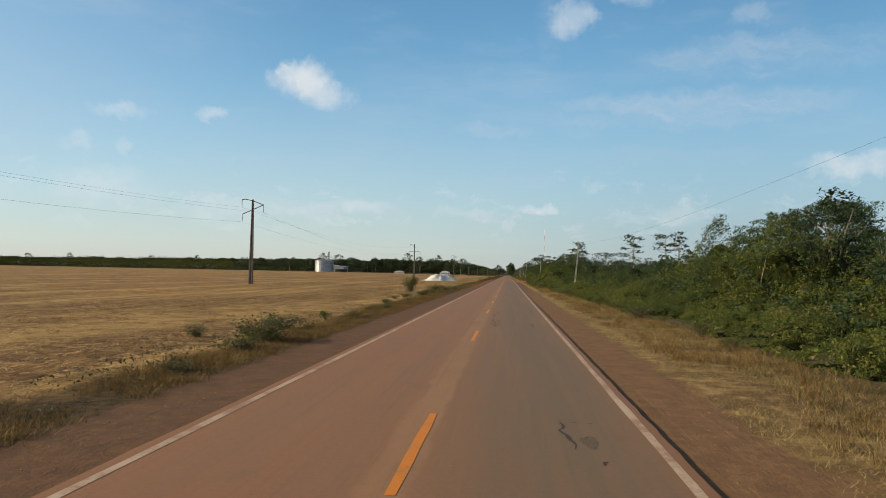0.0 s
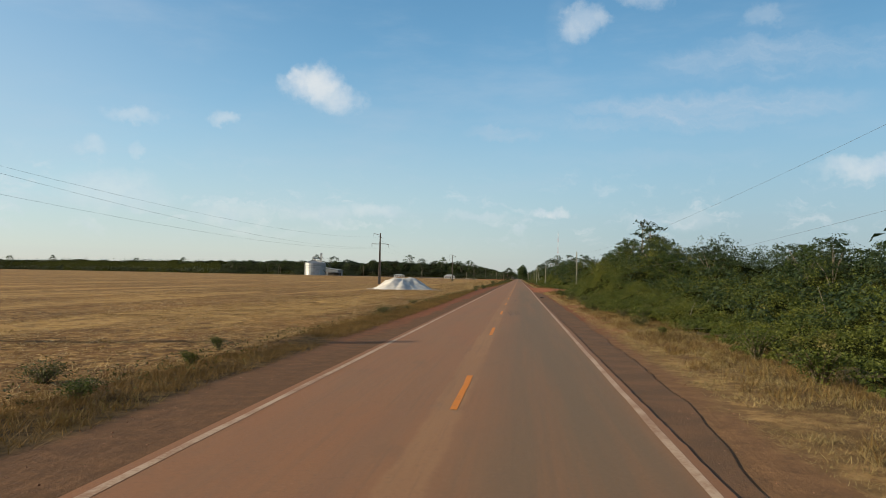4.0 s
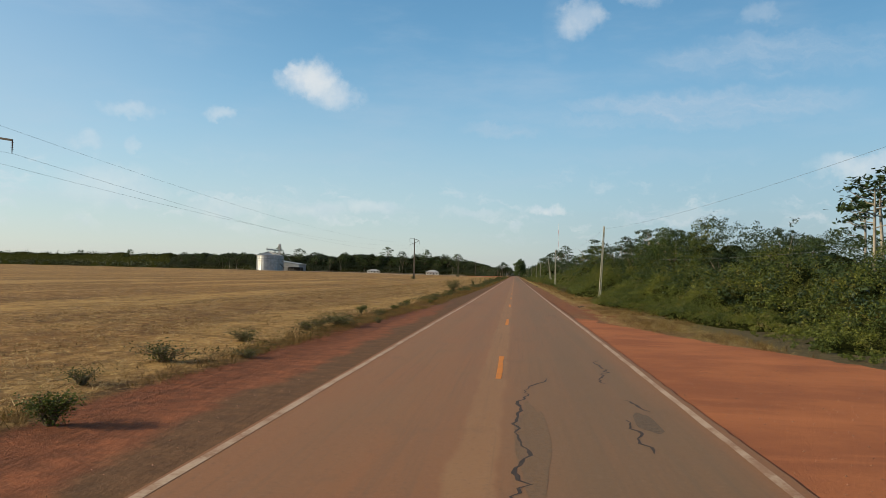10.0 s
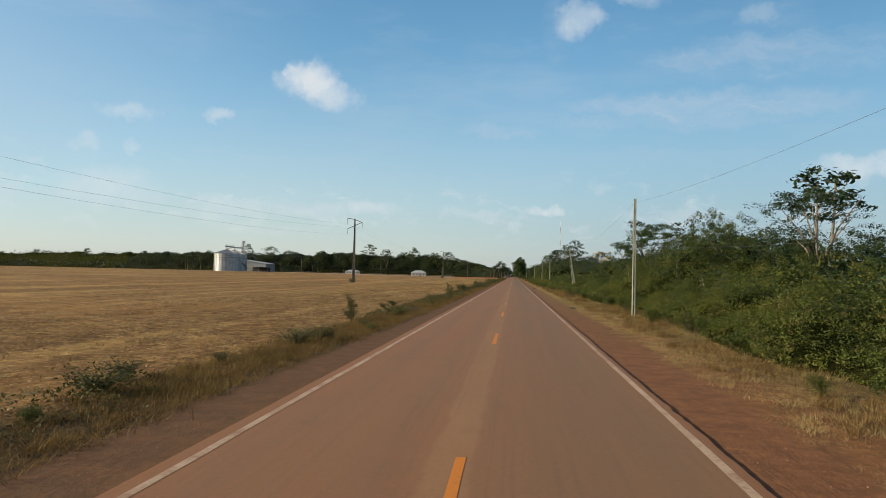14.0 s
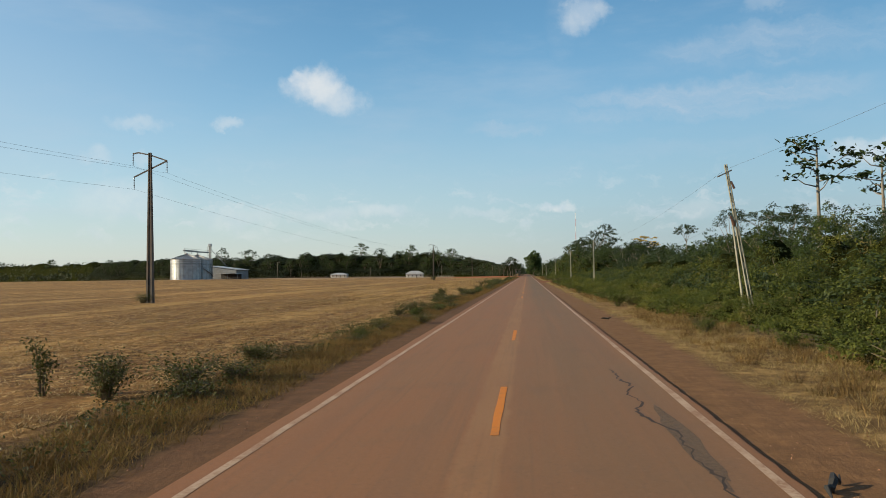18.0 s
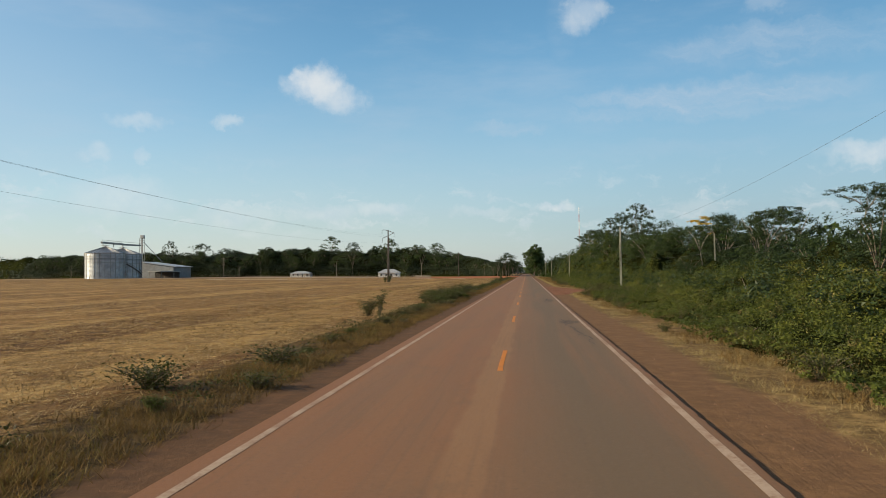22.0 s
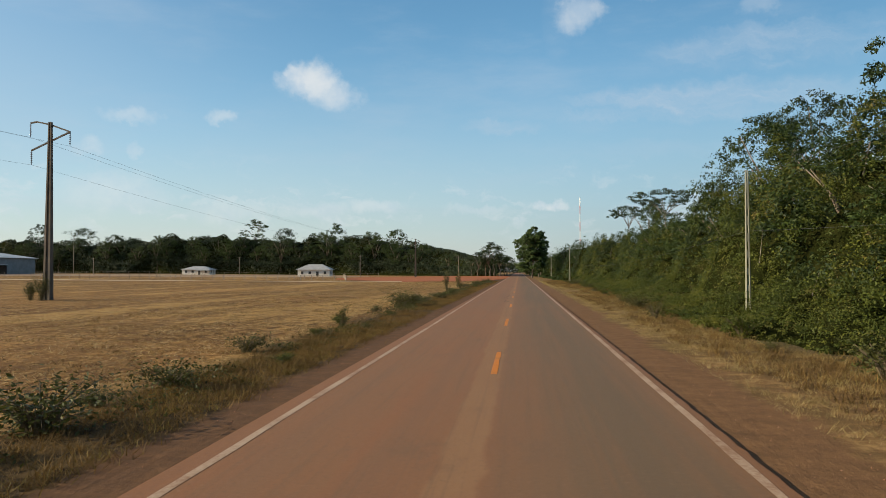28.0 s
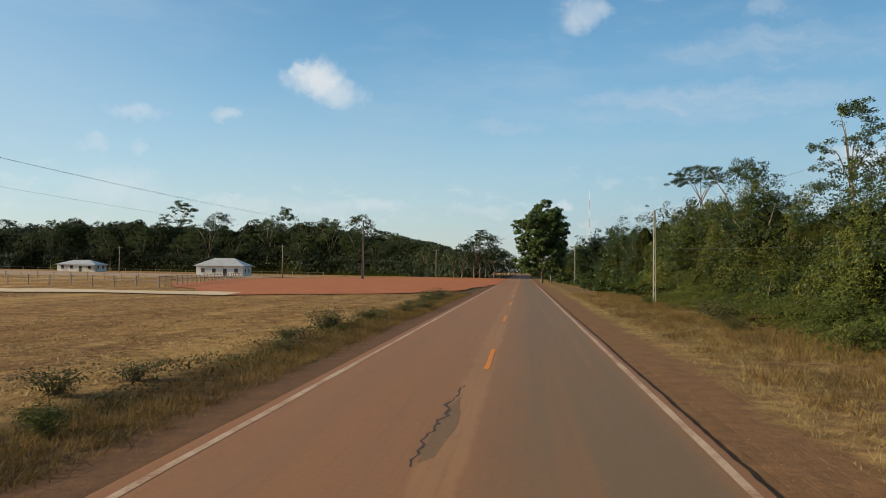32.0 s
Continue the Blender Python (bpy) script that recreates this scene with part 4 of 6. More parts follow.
def brush(x, y):
    """Height of the unbroken mass of bushes and forest over the ground."""
    edge = np.interp(y, BY, B_EDGE) + (wave(0, y, 9.0, 41) - 0.5) * 2.0 + (wave(0, y, 3.0, 47) - 0.5) * 1.1 + (wave(x, y, 1.4, 49) - 0.5) * 0.9
    d = x - edge
    low, high, back = np.interp(y, BY, B_LOW), np.interp(y, BY, B_HIGH), np.interp(y, BY, B_BACK)
    lump = 0.10 + 1.0 * domes(x, y, 2.5, 42, 0.18) + 0.30 * domes(x, y, 0.9, 142, 0.2) + 0.44 * wave(x, y, 6.5, 43)
    h = 0.86 * low * lump * (0.24 * ease(d, -0.1, 1.0) + 0.86 * ease(d, 0.3, np.interp(y, BY, B_RAMP)))
    far = x > back - 7.5
    fx, fy, bk = x[far], y[far], back[far]
    tall = high[far] * (0.20 + 0.60 * domes(fx, fy, 4.6, 44, 0.25) + 0.24 * domes(fx, fy, 2.1, 144, 0.2) + 0.28 * wave(fx, fy, 10.0, 45))
    k = ease(fx + (wave(fx, fy, 7.0, 46) - 0.5) * 7 + (wave(fx, fy, 2.5, 48) - 0.5) * 2.5, bk - 2.2, bk + 2.2)
    h[far] = np.maximum(h[far], h[far] * (1 - k) + tall * k)
    h = h * np.where(d > 2.5, 0.84 + 0.40 * domes(x, y, 3.3, 151, 0.2), 1.0)
    h = np.where(d < 0, 0.0, h)
    # an open field lies behind the brush where the first track leads
    h = h * (1 - ease(x + (wave(x, y, 5.0, 91) - 0.5) * 5, 27, 31) * ease(-x, -95, -85) * ease(y + (wave(x, y, 6.0, 92) - 0.5) * 8, 232, 240) * ease(-y, -318, -306))
    for poly in (TRACK_A, TRACK_B):
        ys_ = [q[1] for q in poly]
        near = (y > min(ys_) - 4) & (y < max(ys_) + 4) & (x < 52)
        nx, ny, room = x[near], y[near], 0.0
        for r in (0.5, 1.2, 2.0):
            for t in range(6):
                room = room + inside(nx + r * math.cos(t * 1.047 + r), ny + r * math.sin(t * 1.047 + r), poly) / 18.0
        h[near] *= np.where(inside(nx, ny, poly), 0.0, np.clip(1.15 - 2.1 * room, 0.0, 1.0))
    return h


# solid filler below the leaf clumps; its near-black colour stands for gap shade
offs = np.concatenate([np.arange(0.2, 14, 0.55), np.arange(14, 30, 1.1), np.arange(31.5, 60, 3.5), np.arange(62, 175, 8.0)])
cy = np.concatenate([np.arange(-60, 900, 0.8), np.arange(900, 1500, 2.5)])
ce = np.interp(cy, BY, B_EDGE)
gx, gy = offs[None, :] + ce[:, None], np.repeat(cy[:, None], len(offs), 1)
gz = brush(gx, gy)
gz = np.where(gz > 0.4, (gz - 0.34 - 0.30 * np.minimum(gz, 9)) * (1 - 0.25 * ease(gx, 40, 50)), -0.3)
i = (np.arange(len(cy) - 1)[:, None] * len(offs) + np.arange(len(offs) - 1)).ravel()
core = np_mesh("thicket_core", np.stack([gx, gy, gz], -1).reshape(-1, 3), np.stack([i, i + 1, i + len(offs) + 1, i + len(offs)], 1), M_GAPSHADE)
tagged(part("thicket_core", core), "solid filler under the roadside thicket, near black for shade between leaves", "thicket", kind="stuff")


def slope_of(x, y):
    e = 0.25
    h = brush(x, y)
    return h, (brush(x + e, y) - h) / e, (brush(x, y + e) - h) / e


def scatter(count, each, radius, d0, d1, y0, y1, steep=3.5, power=1.0):
    """Clumps of leaves over the mass, as many on its steep faces as on its tops."""
    y = RNG.uniform(y0, y1, count)
    x = np.interp(y, BY, B_EDGE) + d0 + (d1 - d0) * RNG.uniform(0, 1, count) ** power
    h, sx, sy = slope_of(x, y)
    sx, sy = np.clip(sx, -steep, steep), np.clip(sy, -steep, steep)
    area = np.sqrt(1 + sx * sx + sy * sy)
    keep = (h > 0.15) & (RNG.uniform(0, 1, count) < area / (0.75 * steep))
    x, y, h, sx, sy, area = [q[keep] for q in (x, y, h, sx, sy, area)]
    nrm = np.stack([-sx, -sy, 1 + 0 * sx], 1) / area[:, None]
    bush = domes(x + 0.5 * h, y, 1.5 if radius < 0.5 else 3.2, 63, 0.25)
    keep = bush > 0.20
    x, y, h, nrm, bush = x[keep], y[keep], h[keep], nrm[keep], bush[keep]
    h = np.maximum(h + (bush - 0.5) * 1.6 * radius, 0.05)
    r = radius * RNG.uniform(0.45, 1.25, len(h)) * np.clip(h / (2.2 * radius), 0.45, 1.0)
    c = np.stack([x, y, h], 1) - nrm * (r * RNG.uniform(-0.25, 1.3, len(h)))[:, None]
    p, face = clumps(c, r, each)
    p[:, 2] = np.maximum(p[:, 2], RNG.uniform(0.0, 0.08, len(p)))
    return p, face + np.repeat(nrm * 0.35, each, 0)


for name, got, size, m, lab in (
        ("brush_foliage", scatter(125000, 26, 0.30, -0.2, 4.6, -25, 850), 0.088, M_LEAF_BRUSH, "dense green roadside brush and vines"),
        ("brush_foliage", scatter(60000, 24, 0.42, 4.0, 13.0, -25, 655), 0.135, M_LEAF_BRUSH, "dense green brush behind the verge"),
        ("brush_foliage", scatter(19000, 24, 0.45, 3.6, 10.0, 655, 880), 0.15, M_LEAF_BRUSH, "dense green brush below the forest"),
        ("forest_foliage", scatter(72000, 24, 0.70, 5.0, 31.0, -25, 960, 5.0, 1.25), 0.23, M_LEAF_DARK, "dark green forest canopy foliage"),
        ("forest_foliage", scatter(7000, 16, 3.0, 29.0, 165.0, -25, 1000, 5.0, 1.0), 1.5, M_LEAF, "forest canopy reaching away from the road"),
        ("forest_foliage", scatter(8500, 20, 1.2, 0.0, 50.0, 860, 1480, 3.5, 1.5), 0.5, M_LEAF, "distant forest canopy foliage along the road")):
    tagged(part(name, leaf_mesh(name, got[0], size, m, got[1], 0.55, 0.5, True)), lab, "foliage", kind="stuff")

# thin bare stems and saplings that stand out of the brush
pile = Pile()
rnd = random.Random(77)
for k in range(170):
    y = -20 + 880 * rnd.random()
    x = float(np.interp(y, BY, B_EDGE)) + rnd.uniform(1.0, 9.0)
    h = float(brush(np.array([x]), np.array([y]))[0])
    if h < 0.8:
        continue
    t, up = rnd.uniform(0, 6.28), h + rnd.uniform(0.05, 0.25) * h
    pile.tube([(x, y, 0), (x + 0.2 * math.cos(t), y + 0.2 * math.sin(t), up * 0.6), (x + 0.5 * math.cos(t), y + 0.5 * math.sin(t), up)], [0.035, 0.025, 0.008], 4)
tagged(part("bare_saplings", pile.mesh("bare_saplings", M_BARK_PALE)), "thin pale sapling stems standing out of the brush", "saplings", kind="stuff")


# ---------------------------------------------------------------- trees
def crown_points(rnd, count, leaves, rx, rz, z0, flat=0.0, lump=0.36):
    """Clump centres and sizes: boughs over an uneven ellipsoid with gaps between them, clumps round each bough."""
    c, r = [], []
    boughs = max(5, count // 5)
    for _ in range(boughs):
        u, t = rnd.uniform(-0.6, 1.0), rnd.uniform(0, 2 * math.pi)
        s = math.sqrt(max(0.0, 1 - u * u)) * rnd.uniform(0.62, 1.0)
        b = np.array([rx * s * math.cos(t), rx * s * math.sin(t), z0 + rz * (u * rnd.uniform(0.75, 1.05) if not flat else u * flat)])
        br = rx * 0.34 * rnd.uniform(0.7, 1.2)
        for _ in range(count // boughs):
            q = np.array([rnd.gauss(0, 1), rnd.gauss(0, 1), rnd.gauss(0.35, 0.6)])
            q *= br * rnd.uniform(0.6, 1.0) / (np.linalg.norm(q) + 1e-6)
            q[2] *= 0.6 if not flat else 0.35
            c.append(b + q)
            r.append(rx * lump * 0.62 * rnd.uniform(0.6, 1.25))
    return clumps(np.array(c), np.array(r), leaves, 0.55 if not flat else 0.4, 0.2)


def trunk_pile(rnd, h, r, fork, spread, limbs, sides=7, wander=0.03):
    p = Pile()
    stem = [(0, 0, -0.4)]
    for k in range(1, 6):
        stem.append((rnd.gauss(0, wander * h) * k / 5, rnd.gauss(0, wander * h) * k / 5, h * fork * k / 5))
    p.tube(stem, [r * 1.35, r * 1.0, r * 0.9, r * 0.8, r * 0.7, r * 0.6], sides)
    x, y, z = stem[-1]
    for k in range(limbs):
        t = 2 * math.pi * k / limbs + rnd.uniform(-0.4, 0.4)
        d, up = spread * rnd.uniform(0.5, 0.95), (h - z) * rnd.uniform(0.45, 0.9)
        p.tube([(x, y, z - 0.05 * h * rnd.random()), (x + d * 0.45 * math.cos(t), y + d * 0.45 * math.sin(t), z + up * 0.6), (x + d * math.cos(t), y + d * math.sin(t), z + up)], [r * 0.5, r * 0.3, r * 0.12], 5)
    return p


def tree(name, label, seed, h, spread, style):
    rnd = random.Random(seed)
    ob = thing(name, label, "tree")
    bark, leaf = M_BARK, M_LEAF
    if style == "round":
        pile = trunk_pile(rnd, h, 0.013 * h + 0.04, 0.42, spread, 6)
        (pts, face), size = crown_points(rnd, 200, 40, spread, h * 0.42, h * 0.57, 0.0, 0.24), 0.19
    elif style == "dense":
        pile = trunk_pile(rnd, h, 0.013 * h + 0.05, 0.35, spread, 6)
        (pts, face), size, leaf = crown_points(rnd, 220, 40, spread, h * 0.44, h * 0.55, 0.0, 0.23), 0.20, M_LEAF_DARK
    elif style == "umbrella":
        pile = trunk_pile(rnd, h, 0.009 * h + 0.03, 0.74, spread, 7)
        (pts, face), size, leaf = crown_points(rnd, 150, 40, spread, h * 0.12, h * 0.90, 0.7, 0.20), 0.19, M_LEAF_DARK
        bark = M_BARK_PALE
    elif style == "slender":
        pile = trunk_pile(rnd, h, 0.008 * h + 0.03, 0.62, spread, 6)
        (pts, face), size = crown_points(rnd, 150, 38, spread, h * 0.30, h * 0.69, 0.0, 0.26), 0.19
        bark = M_BARK_PALE
    elif style == "blossom":
        pile = trunk_pile(rnd, h, 0.008 * h + 0.03, 0.6, spread, 6)
        (pts, face), size, leaf = crown_points(rnd, 80, 34, spread, h * 0.2, h * 0.8, 0.0, 0.30), 0.24, M_LEAF_YELLOW
    else:  # candelabra: pale stem, bare arms, a flat rosette of big leaves at each tip
        bark, leaf, size = M_BARK_PALE, M_LEAF_DARK, 0.55
        pile, tips = Pile(), []
        r = 0.010 * h + 0.035
        bend = rnd.uniform(-0.04, 0.04) * h
        stem = [(0, 0, -0.4), (bend * 0.3, 0, h * 0.4), (bend, 0, h * 0.72), (bend * 1.2, 0, h * 0.97)]
        pile.tube(stem, [r * 1.2, r, r * 0.75, r * 0.4], 7)
        for k in range(9):
            t, z = rnd.uniform(0, 2 * math.pi), h * (0.66 + 0.035 * k)
            d = spread * rnd.uniform(0.55, 1.0) * (1.05 - 0.05 * k)
            end = (bend + d * math.cos(t), d * math.sin(t), z + h * rnd.uniform(0.04, 0.10))
            pile.tube([(bend * min(1, z / h / 0.72), 0, z), (bend + d * 0.55 * math.cos(t), d * 0.55 * math.sin(t), z + h * 0.02), end], [r * 0.4, r * 0.3, r * 0.16], 5)
            tips += [end, (end[0] * 0.72 + bend * 0.28, end[1] * 0.72, end[2] + 0.25)]
        tips.append((bend * 1.2, 0, h * 0.98))
        pts = []
        for e in tips:
            q = RNG.normal(0, 1, (17, 3)) * np.array([0.36, 0.36, 0.10]) * (0.30 * spread + 0.5)
            pts.append(np.array(e) + q)
        pts, face = np.concatenate(pts), None
    part("trunk", pile.mesh("trunk", bark, True), ob)
    if name == "tree" and seed == 91:
        leaf = M_LEAF_ROUND
        sets = [crown_points(rnd, 420, 50, spread, h * 0.40, h * 0.60, 0.0, 0.24), crown_points(rnd, 80, 40, spread * 0.75, h * 0.34, h * 0.56, 0.0, 0.4), crown_points(rnd, 160, 50, spread * 0.86, h * 0.24, h * 0.26, 0.0, 0.34)]
        pts, face, size = np.concatenate([q[0] for q in sets]), np.concatenate([q[1] for q in sets]), 0.62
    part("crown", leaf_mesh("crown", pts, size, leaf, face, 0.55, 0.5, style != "candelabra"), ob)
    return ob


TREES = {}
for style, label, sizes in (("round", "leafy broad-crowned forest tree with grey bark", ((9, 3.2), (10, 3.8))), ("dense", "dense dark evergreen forest tree", ((11, 3.4), (12, 4.4))),
                            ("umbrella", "tall pale-trunked tree with a flat umbrella crown", ((13, 4.2), (15, 4.8))), ("slender", "slender pale-trunked forest tree with a narrow crown", ((13, 2.4), (14, 2.8))),
                            ("candelabra", "thin pale tree with bare arms and leaf rosettes", ((11, 3.0), (12, 3.4), (11, 2.6))), ("blossom", "tree in yellow blossom among green forest", ((14, 2.4),))):
    TREES[style] = [(tree("tree", label, 300 + 10 * k + len(style), h, s, style), h) for k, (h, s) in enumerate(sizes)]
USED = set()


def plant(style, x, y, h, turn=0.0, wide=1.0, which=0):
    ob, own = TREES[style][which % len(TREES[style])]
    k = h / own
    m = pose(x, y, float(ground_z(x, y)), 0, 0, turn) @ Matrix.Diagonal((k * wide / ob.scale.x, k * wide / ob.scale.y, k / ob.scale.z, 1))
    if ob.name not in USED:
        USED.add(ob.name)
        ob.matrix_basis = m
        return ob
    return copy_thing(ob, m)


for k, (x, y, h) in enumerate(((24.5, 140, 9.8), (25.6, 117, 8.8), (28.5, 121, 9.0), (22.3, 227.6, 12.0), (19.5, 204, 9.6), (29.0, 306, 10.8), (25.5, 300, 9.4), (33.0, 318, 10.0), (28.2, 411, 11.8),
                               (24.4, 404, 10.5), (30.8, 522, 15.6), (40.0, 528, 15.0), (27.0, 62, 9.2), (20.5, 360, 9.5))):
    plant("candelabra", x, y, h, 40 * k, 1.0, k)
for k, (st, x, y, h, w) in enumerate((("round", 24, 472, 11.4, 1.6), ("dense", 32, 560, 12.0, 0.75), ("umbrella", 26.5, 566, 9.8, 0.6), ("blossom", 46, 730, 15.8, 1.9), ("dense", 37, 783, 23.5, 0.8), ("dense", 32, 779, 21.5, 0.62), ("umbrella", 24, 813, 15.6, 1.0), ("slender", 30.5, 854, 18.2, 1.0),
                                    ("umbrella", 36, 936, 23.5, 0.8), ("round", 41, 926, 23.8, 0.85), ("umbrella", 98, 762, 26.5, 1.1), ("umbrella", 122, 800, 28, 1.1), ("dense", 29, 524, 9.0, 1.2), ("round", 26, 60, 8.6, 1.3),
                                    ("dense", 23, 52, 7.6, 1.3), ("round", 30, 66, 9.4, 1.2), ("round", 17.5, 208, 8.2, 1.1), ("dense", 21, 395, 8.8, 1.4), ("round", 27, 286, 6.8, 1.2), ("round", 20, 748, 14, 1.0), ("dense", 22, 728, 15.5, 0.9))):
    plant(st, x, y, h, 57 * k, w, k)

for k, (x, y, h) in enumerate(((24.5, 618, 8.2), (27.0, 624, 9.0), (31.0, 630, 9.6), (25.0, 648, 8.8), (29.0, 652, 10.2), (26.0, 660, 9.4), (33.0, 664, 11.0), (22.5, 668, 9.2))):
    plant(("dense", "round", "dense", "slender")[k % 4], x, y, h, 49 * k, 1.25, k)

rnd = random.Random(5)
kinds = ("round", "dense", "round", "dense", "dense", "round", "slender")
for k in range(236):
    y = -20 + 1120 * (k + rnd.random()) / 236
    if 232 < y < 262 or 622 < y < 646:
        continue
    if 236 < y < 300 and k % 2:
        continue
    back, high = float(np.interp(y, BY, B_BACK)), float(np.interp(y, BY, B_HIGH))
    x = back + rnd.uniform(0.5, 5.5) + rnd.choice((0, 0, 0, 7))
    plant(kinds[rnd.randrange(7)], x, y, high * (rnd.uniform(0.74, 1.04) - 0.16 * float(ease(y, 655, 680))) + 0.04 * (x - back), rnd.uniform(0, 360), rnd.uniform(0.95, 1.35) + 0.25 * float(ease(y, 600, 650)), rnd.randrange(3))

# the round tree beside the road's far end, and the clump facing it
TREES["round_tree"] = [(tree("tree", "large round-crowned dark green roadside tree", 91, 16.8, 5.2, "dense"), 16.8)]
plant("round_tree", 4.9, 940, 16.8, 30, 1.0)
for k, (x, y, h) in enumerate(((-12.2, 1012, 14.8), (-10.6, 1018, 14.0), (-17.5, 1010, 10.5), (-20.5, 1014, 8.5), (-8.0, 1016, 10.0), (-5.4, 1030, 8.0), (-14.5, 1020, 11.5), (-6.5, 1045, 9.5), (-9, 1060, 11), (-6.5, 1120, 11), (7.5, 960, 9), (9.0, 985, 11), (8, 1060, 10), (6.5, 1150, 12), (-6, 1200, 12))):
    plant(("dense", "round", "dense")[k % 3], x, y, h, 70 * k, 1.15, k)

# ---------------------------------------------------------------- forest behind the field
LX = np.array([-1700.0, -900, -620, -430, -290, -150, -70, -34, -20, -9])
LY = np.array([1560.0, 1380, 1250, 1130, 1078, 1078, 1066, 1050, 1028, 1020])
LH = np.array([19.0, 19, 19, 18.5, 18.5, 20.5, 19.5, 13.0, 9.0, 7.5])
wx = np.concatenate([np.arange(-1700, -430, 9.0), np.arange(-430, -8, 2.5)])
depth = np.array([0.0, 1.2, 3.0, 6.0, 10.0, 16.0, 26.0, 45.0, 90.0, 160.0])
wy = np.interp(wx, LX, LY)
gx = np.repeat(wx[:, None], len(depth), 1)
gy = wy[:, None] + depth[None, :] + (wave(wx, 0 * wx, 12.0, 61)[:, None] - 0.5) * 6


def woods(x, y):
    d = y - np.interp(x, LX, LY)
    h = np.interp(x, LX, LH) * (0.70 + 0.35 * wave(x, y, 11.0, 62) + 0.25 * (wave(x, y, 4.0, 63) - 0.5))
    return h * (0.30 + 0.70 * ease(d, -3, 9)) * (1 + 0.10 * ease(d, 20, 120)) * ease(d, -4, -2)


# the woods' filler takes the same near-black, shade painted behind the leaves
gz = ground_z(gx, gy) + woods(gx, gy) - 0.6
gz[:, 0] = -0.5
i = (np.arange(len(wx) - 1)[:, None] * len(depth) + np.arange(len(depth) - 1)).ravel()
tagged(part("far_woods_core", np_mesh("far_woods_core", np.stack([gx, gy, gz], -1).reshape(-1, 3), np.stack([i, i + len(depth), i + len(depth) + 1, i + 1], 1), M_GAPSHADE, True)), "solid filler inside the forest behind the field, coloured as its inner shade", "forest", kind="stuff")
n = 105000
x = -430 + 421 * RNG.uniform(0, 1, n)
y = np.interp(x, LX, LY) + (wave(x, 0 * x, 12.0, 61) - 0.5) * 6 + 46 * RNG.uniform(0, 1, n) ** 2 - 0.6
h = woods(x, y)
pts = np.stack([x, y, ground_z(x, y) + h - h * 0.75 * RNG.uniform(0, 1, n) ** 2 * (RNG.uniform(0, 1, n) > 0.4)], 1)
tagged(part("far_woods", leaf_mesh("far_woods", pts, 1.15, M_LEAF_FAR, np.array([-0.3, -0.7, 0.6]))), "continuous dark forest edge behind the farm", "forest", kind="stuff")
n = 26000
x = -1700 + 1270 * RNG.uniform(0, 1, n)
y = np.interp(x, LX, LY) + 60 * RNG.uniform(0, 1, n) ** 2 - 1
h = woods(x, y)
pts = np.stack([x, y, ground_z(x, y) + h * RNG.uniform(0.15, 1.1, n)], 1)
tagged(part("far_woods", leaf_mesh("far_woods", pts, 2.7, M_LEAF_FAR, np.array([-0.3, -0.7, 0.6]))), "low distant forest line on the horizon", "forest", kind="stuff")

for k, (st, x, h, w) in enumerate((("slender", -147.5, 28, 1.5), ("dense", -131, 24, 0.9), ("round", -101, 25.5, 0.75), ("round", -64, 22.5, 0.85), ("dense", -178, 19.5, 1.1), ("dense", -236, 21, 1.2), ("dense", -276, 25.5, 0.75),
                                  ("dense", -254, 24.5, 1.2), ("round", -112, 21, 1.3), ("dense", -90, 19, 0.7), ("round", -80, 21, 1.2), ("round", -165, 18, 0.9), ("round", -196, 18, 1.2), ("round", -50, 15, 1.0), ("round", -330, 19, 0.9), ("dense", -385, 18, 1.0),
                                  ("round", -300, 18, 1.0), ("dense", -213, 17, 0.9), ("round", -520, 21, 1.0), ("dense", -640, 22, 1.0), ("dense", -860, 25, 1.0), ("round", -960, 24, 1.0))):
    plant(st, x, float(np.interp(x, LX, LY)) + 12 + 6 * (k % 3), h * 1.1, 83 * k, w * 0.9, k)
for k in range(84):
    x = -420 + 400 * (k + rnd.random()) / 84
    plant(("round", "dense", "round", "dense")[k % 4], x, float(np.interp(x, LX, LY)) + rnd.uniform(-1, 8), float(np.interp(x, LX, LH)) * rnd.uniform(0.72, 1.08), rnd.uniform(0, 360), rnd.uniform(0.7, 1.0), k)

# the wood that closes the far end of the road
n = 9000
x = RNG.uniform(-160, 120, n)
y = 1660 + RNG.uniform(0, 30, n)
pts = np.stack([x, y, (9 + 4 * wave(x, y, 14.0, 66)) * RNG.uniform(0.05, 1.0, n)], 1)
tagged(part("far_woods", leaf_mesh("far_woods", pts, 2.4, M_LEAF_FAR, np.array([-0.2, -0.8, 0.4]))), "dark wood closing the far end of the road", "forest", kind="stuff")

# ---------------------------------------------------------------- grass, weeds, stubble
def verge_in(y):
    """Where the left verge begins beside the shoulder."""
    return np.interp(y, [-20, 100, 310, 400, 860], [-5.1, -5.4, -5.2, -4.45, -4.35])


def verge(count, x0, x1, y0, y1, power=1.0):
    x = x0 + (x1 - x0) * RNG.uniform(0, 1, count) ** power
    y = RNG.uniform(y0, y1, count)
    tuft = wave(x, y, 0.9, 71) * 0.6 + wave(x, y, 4.0, 72) * 0.5
    bare = (x < 0) & (x > verge_in(y)) | inside(x, y, TRACK_A) | inside(x, y, TRACK_B) | inside(x, y, RED_LEFT) | inside(x, y, RED_END)
    keep = (tuft > 0.45) & ~bare
    x, y = x[keep], y[keep]
    return np.stack([x, y, ground_z(x, y) - 0.01], 1)


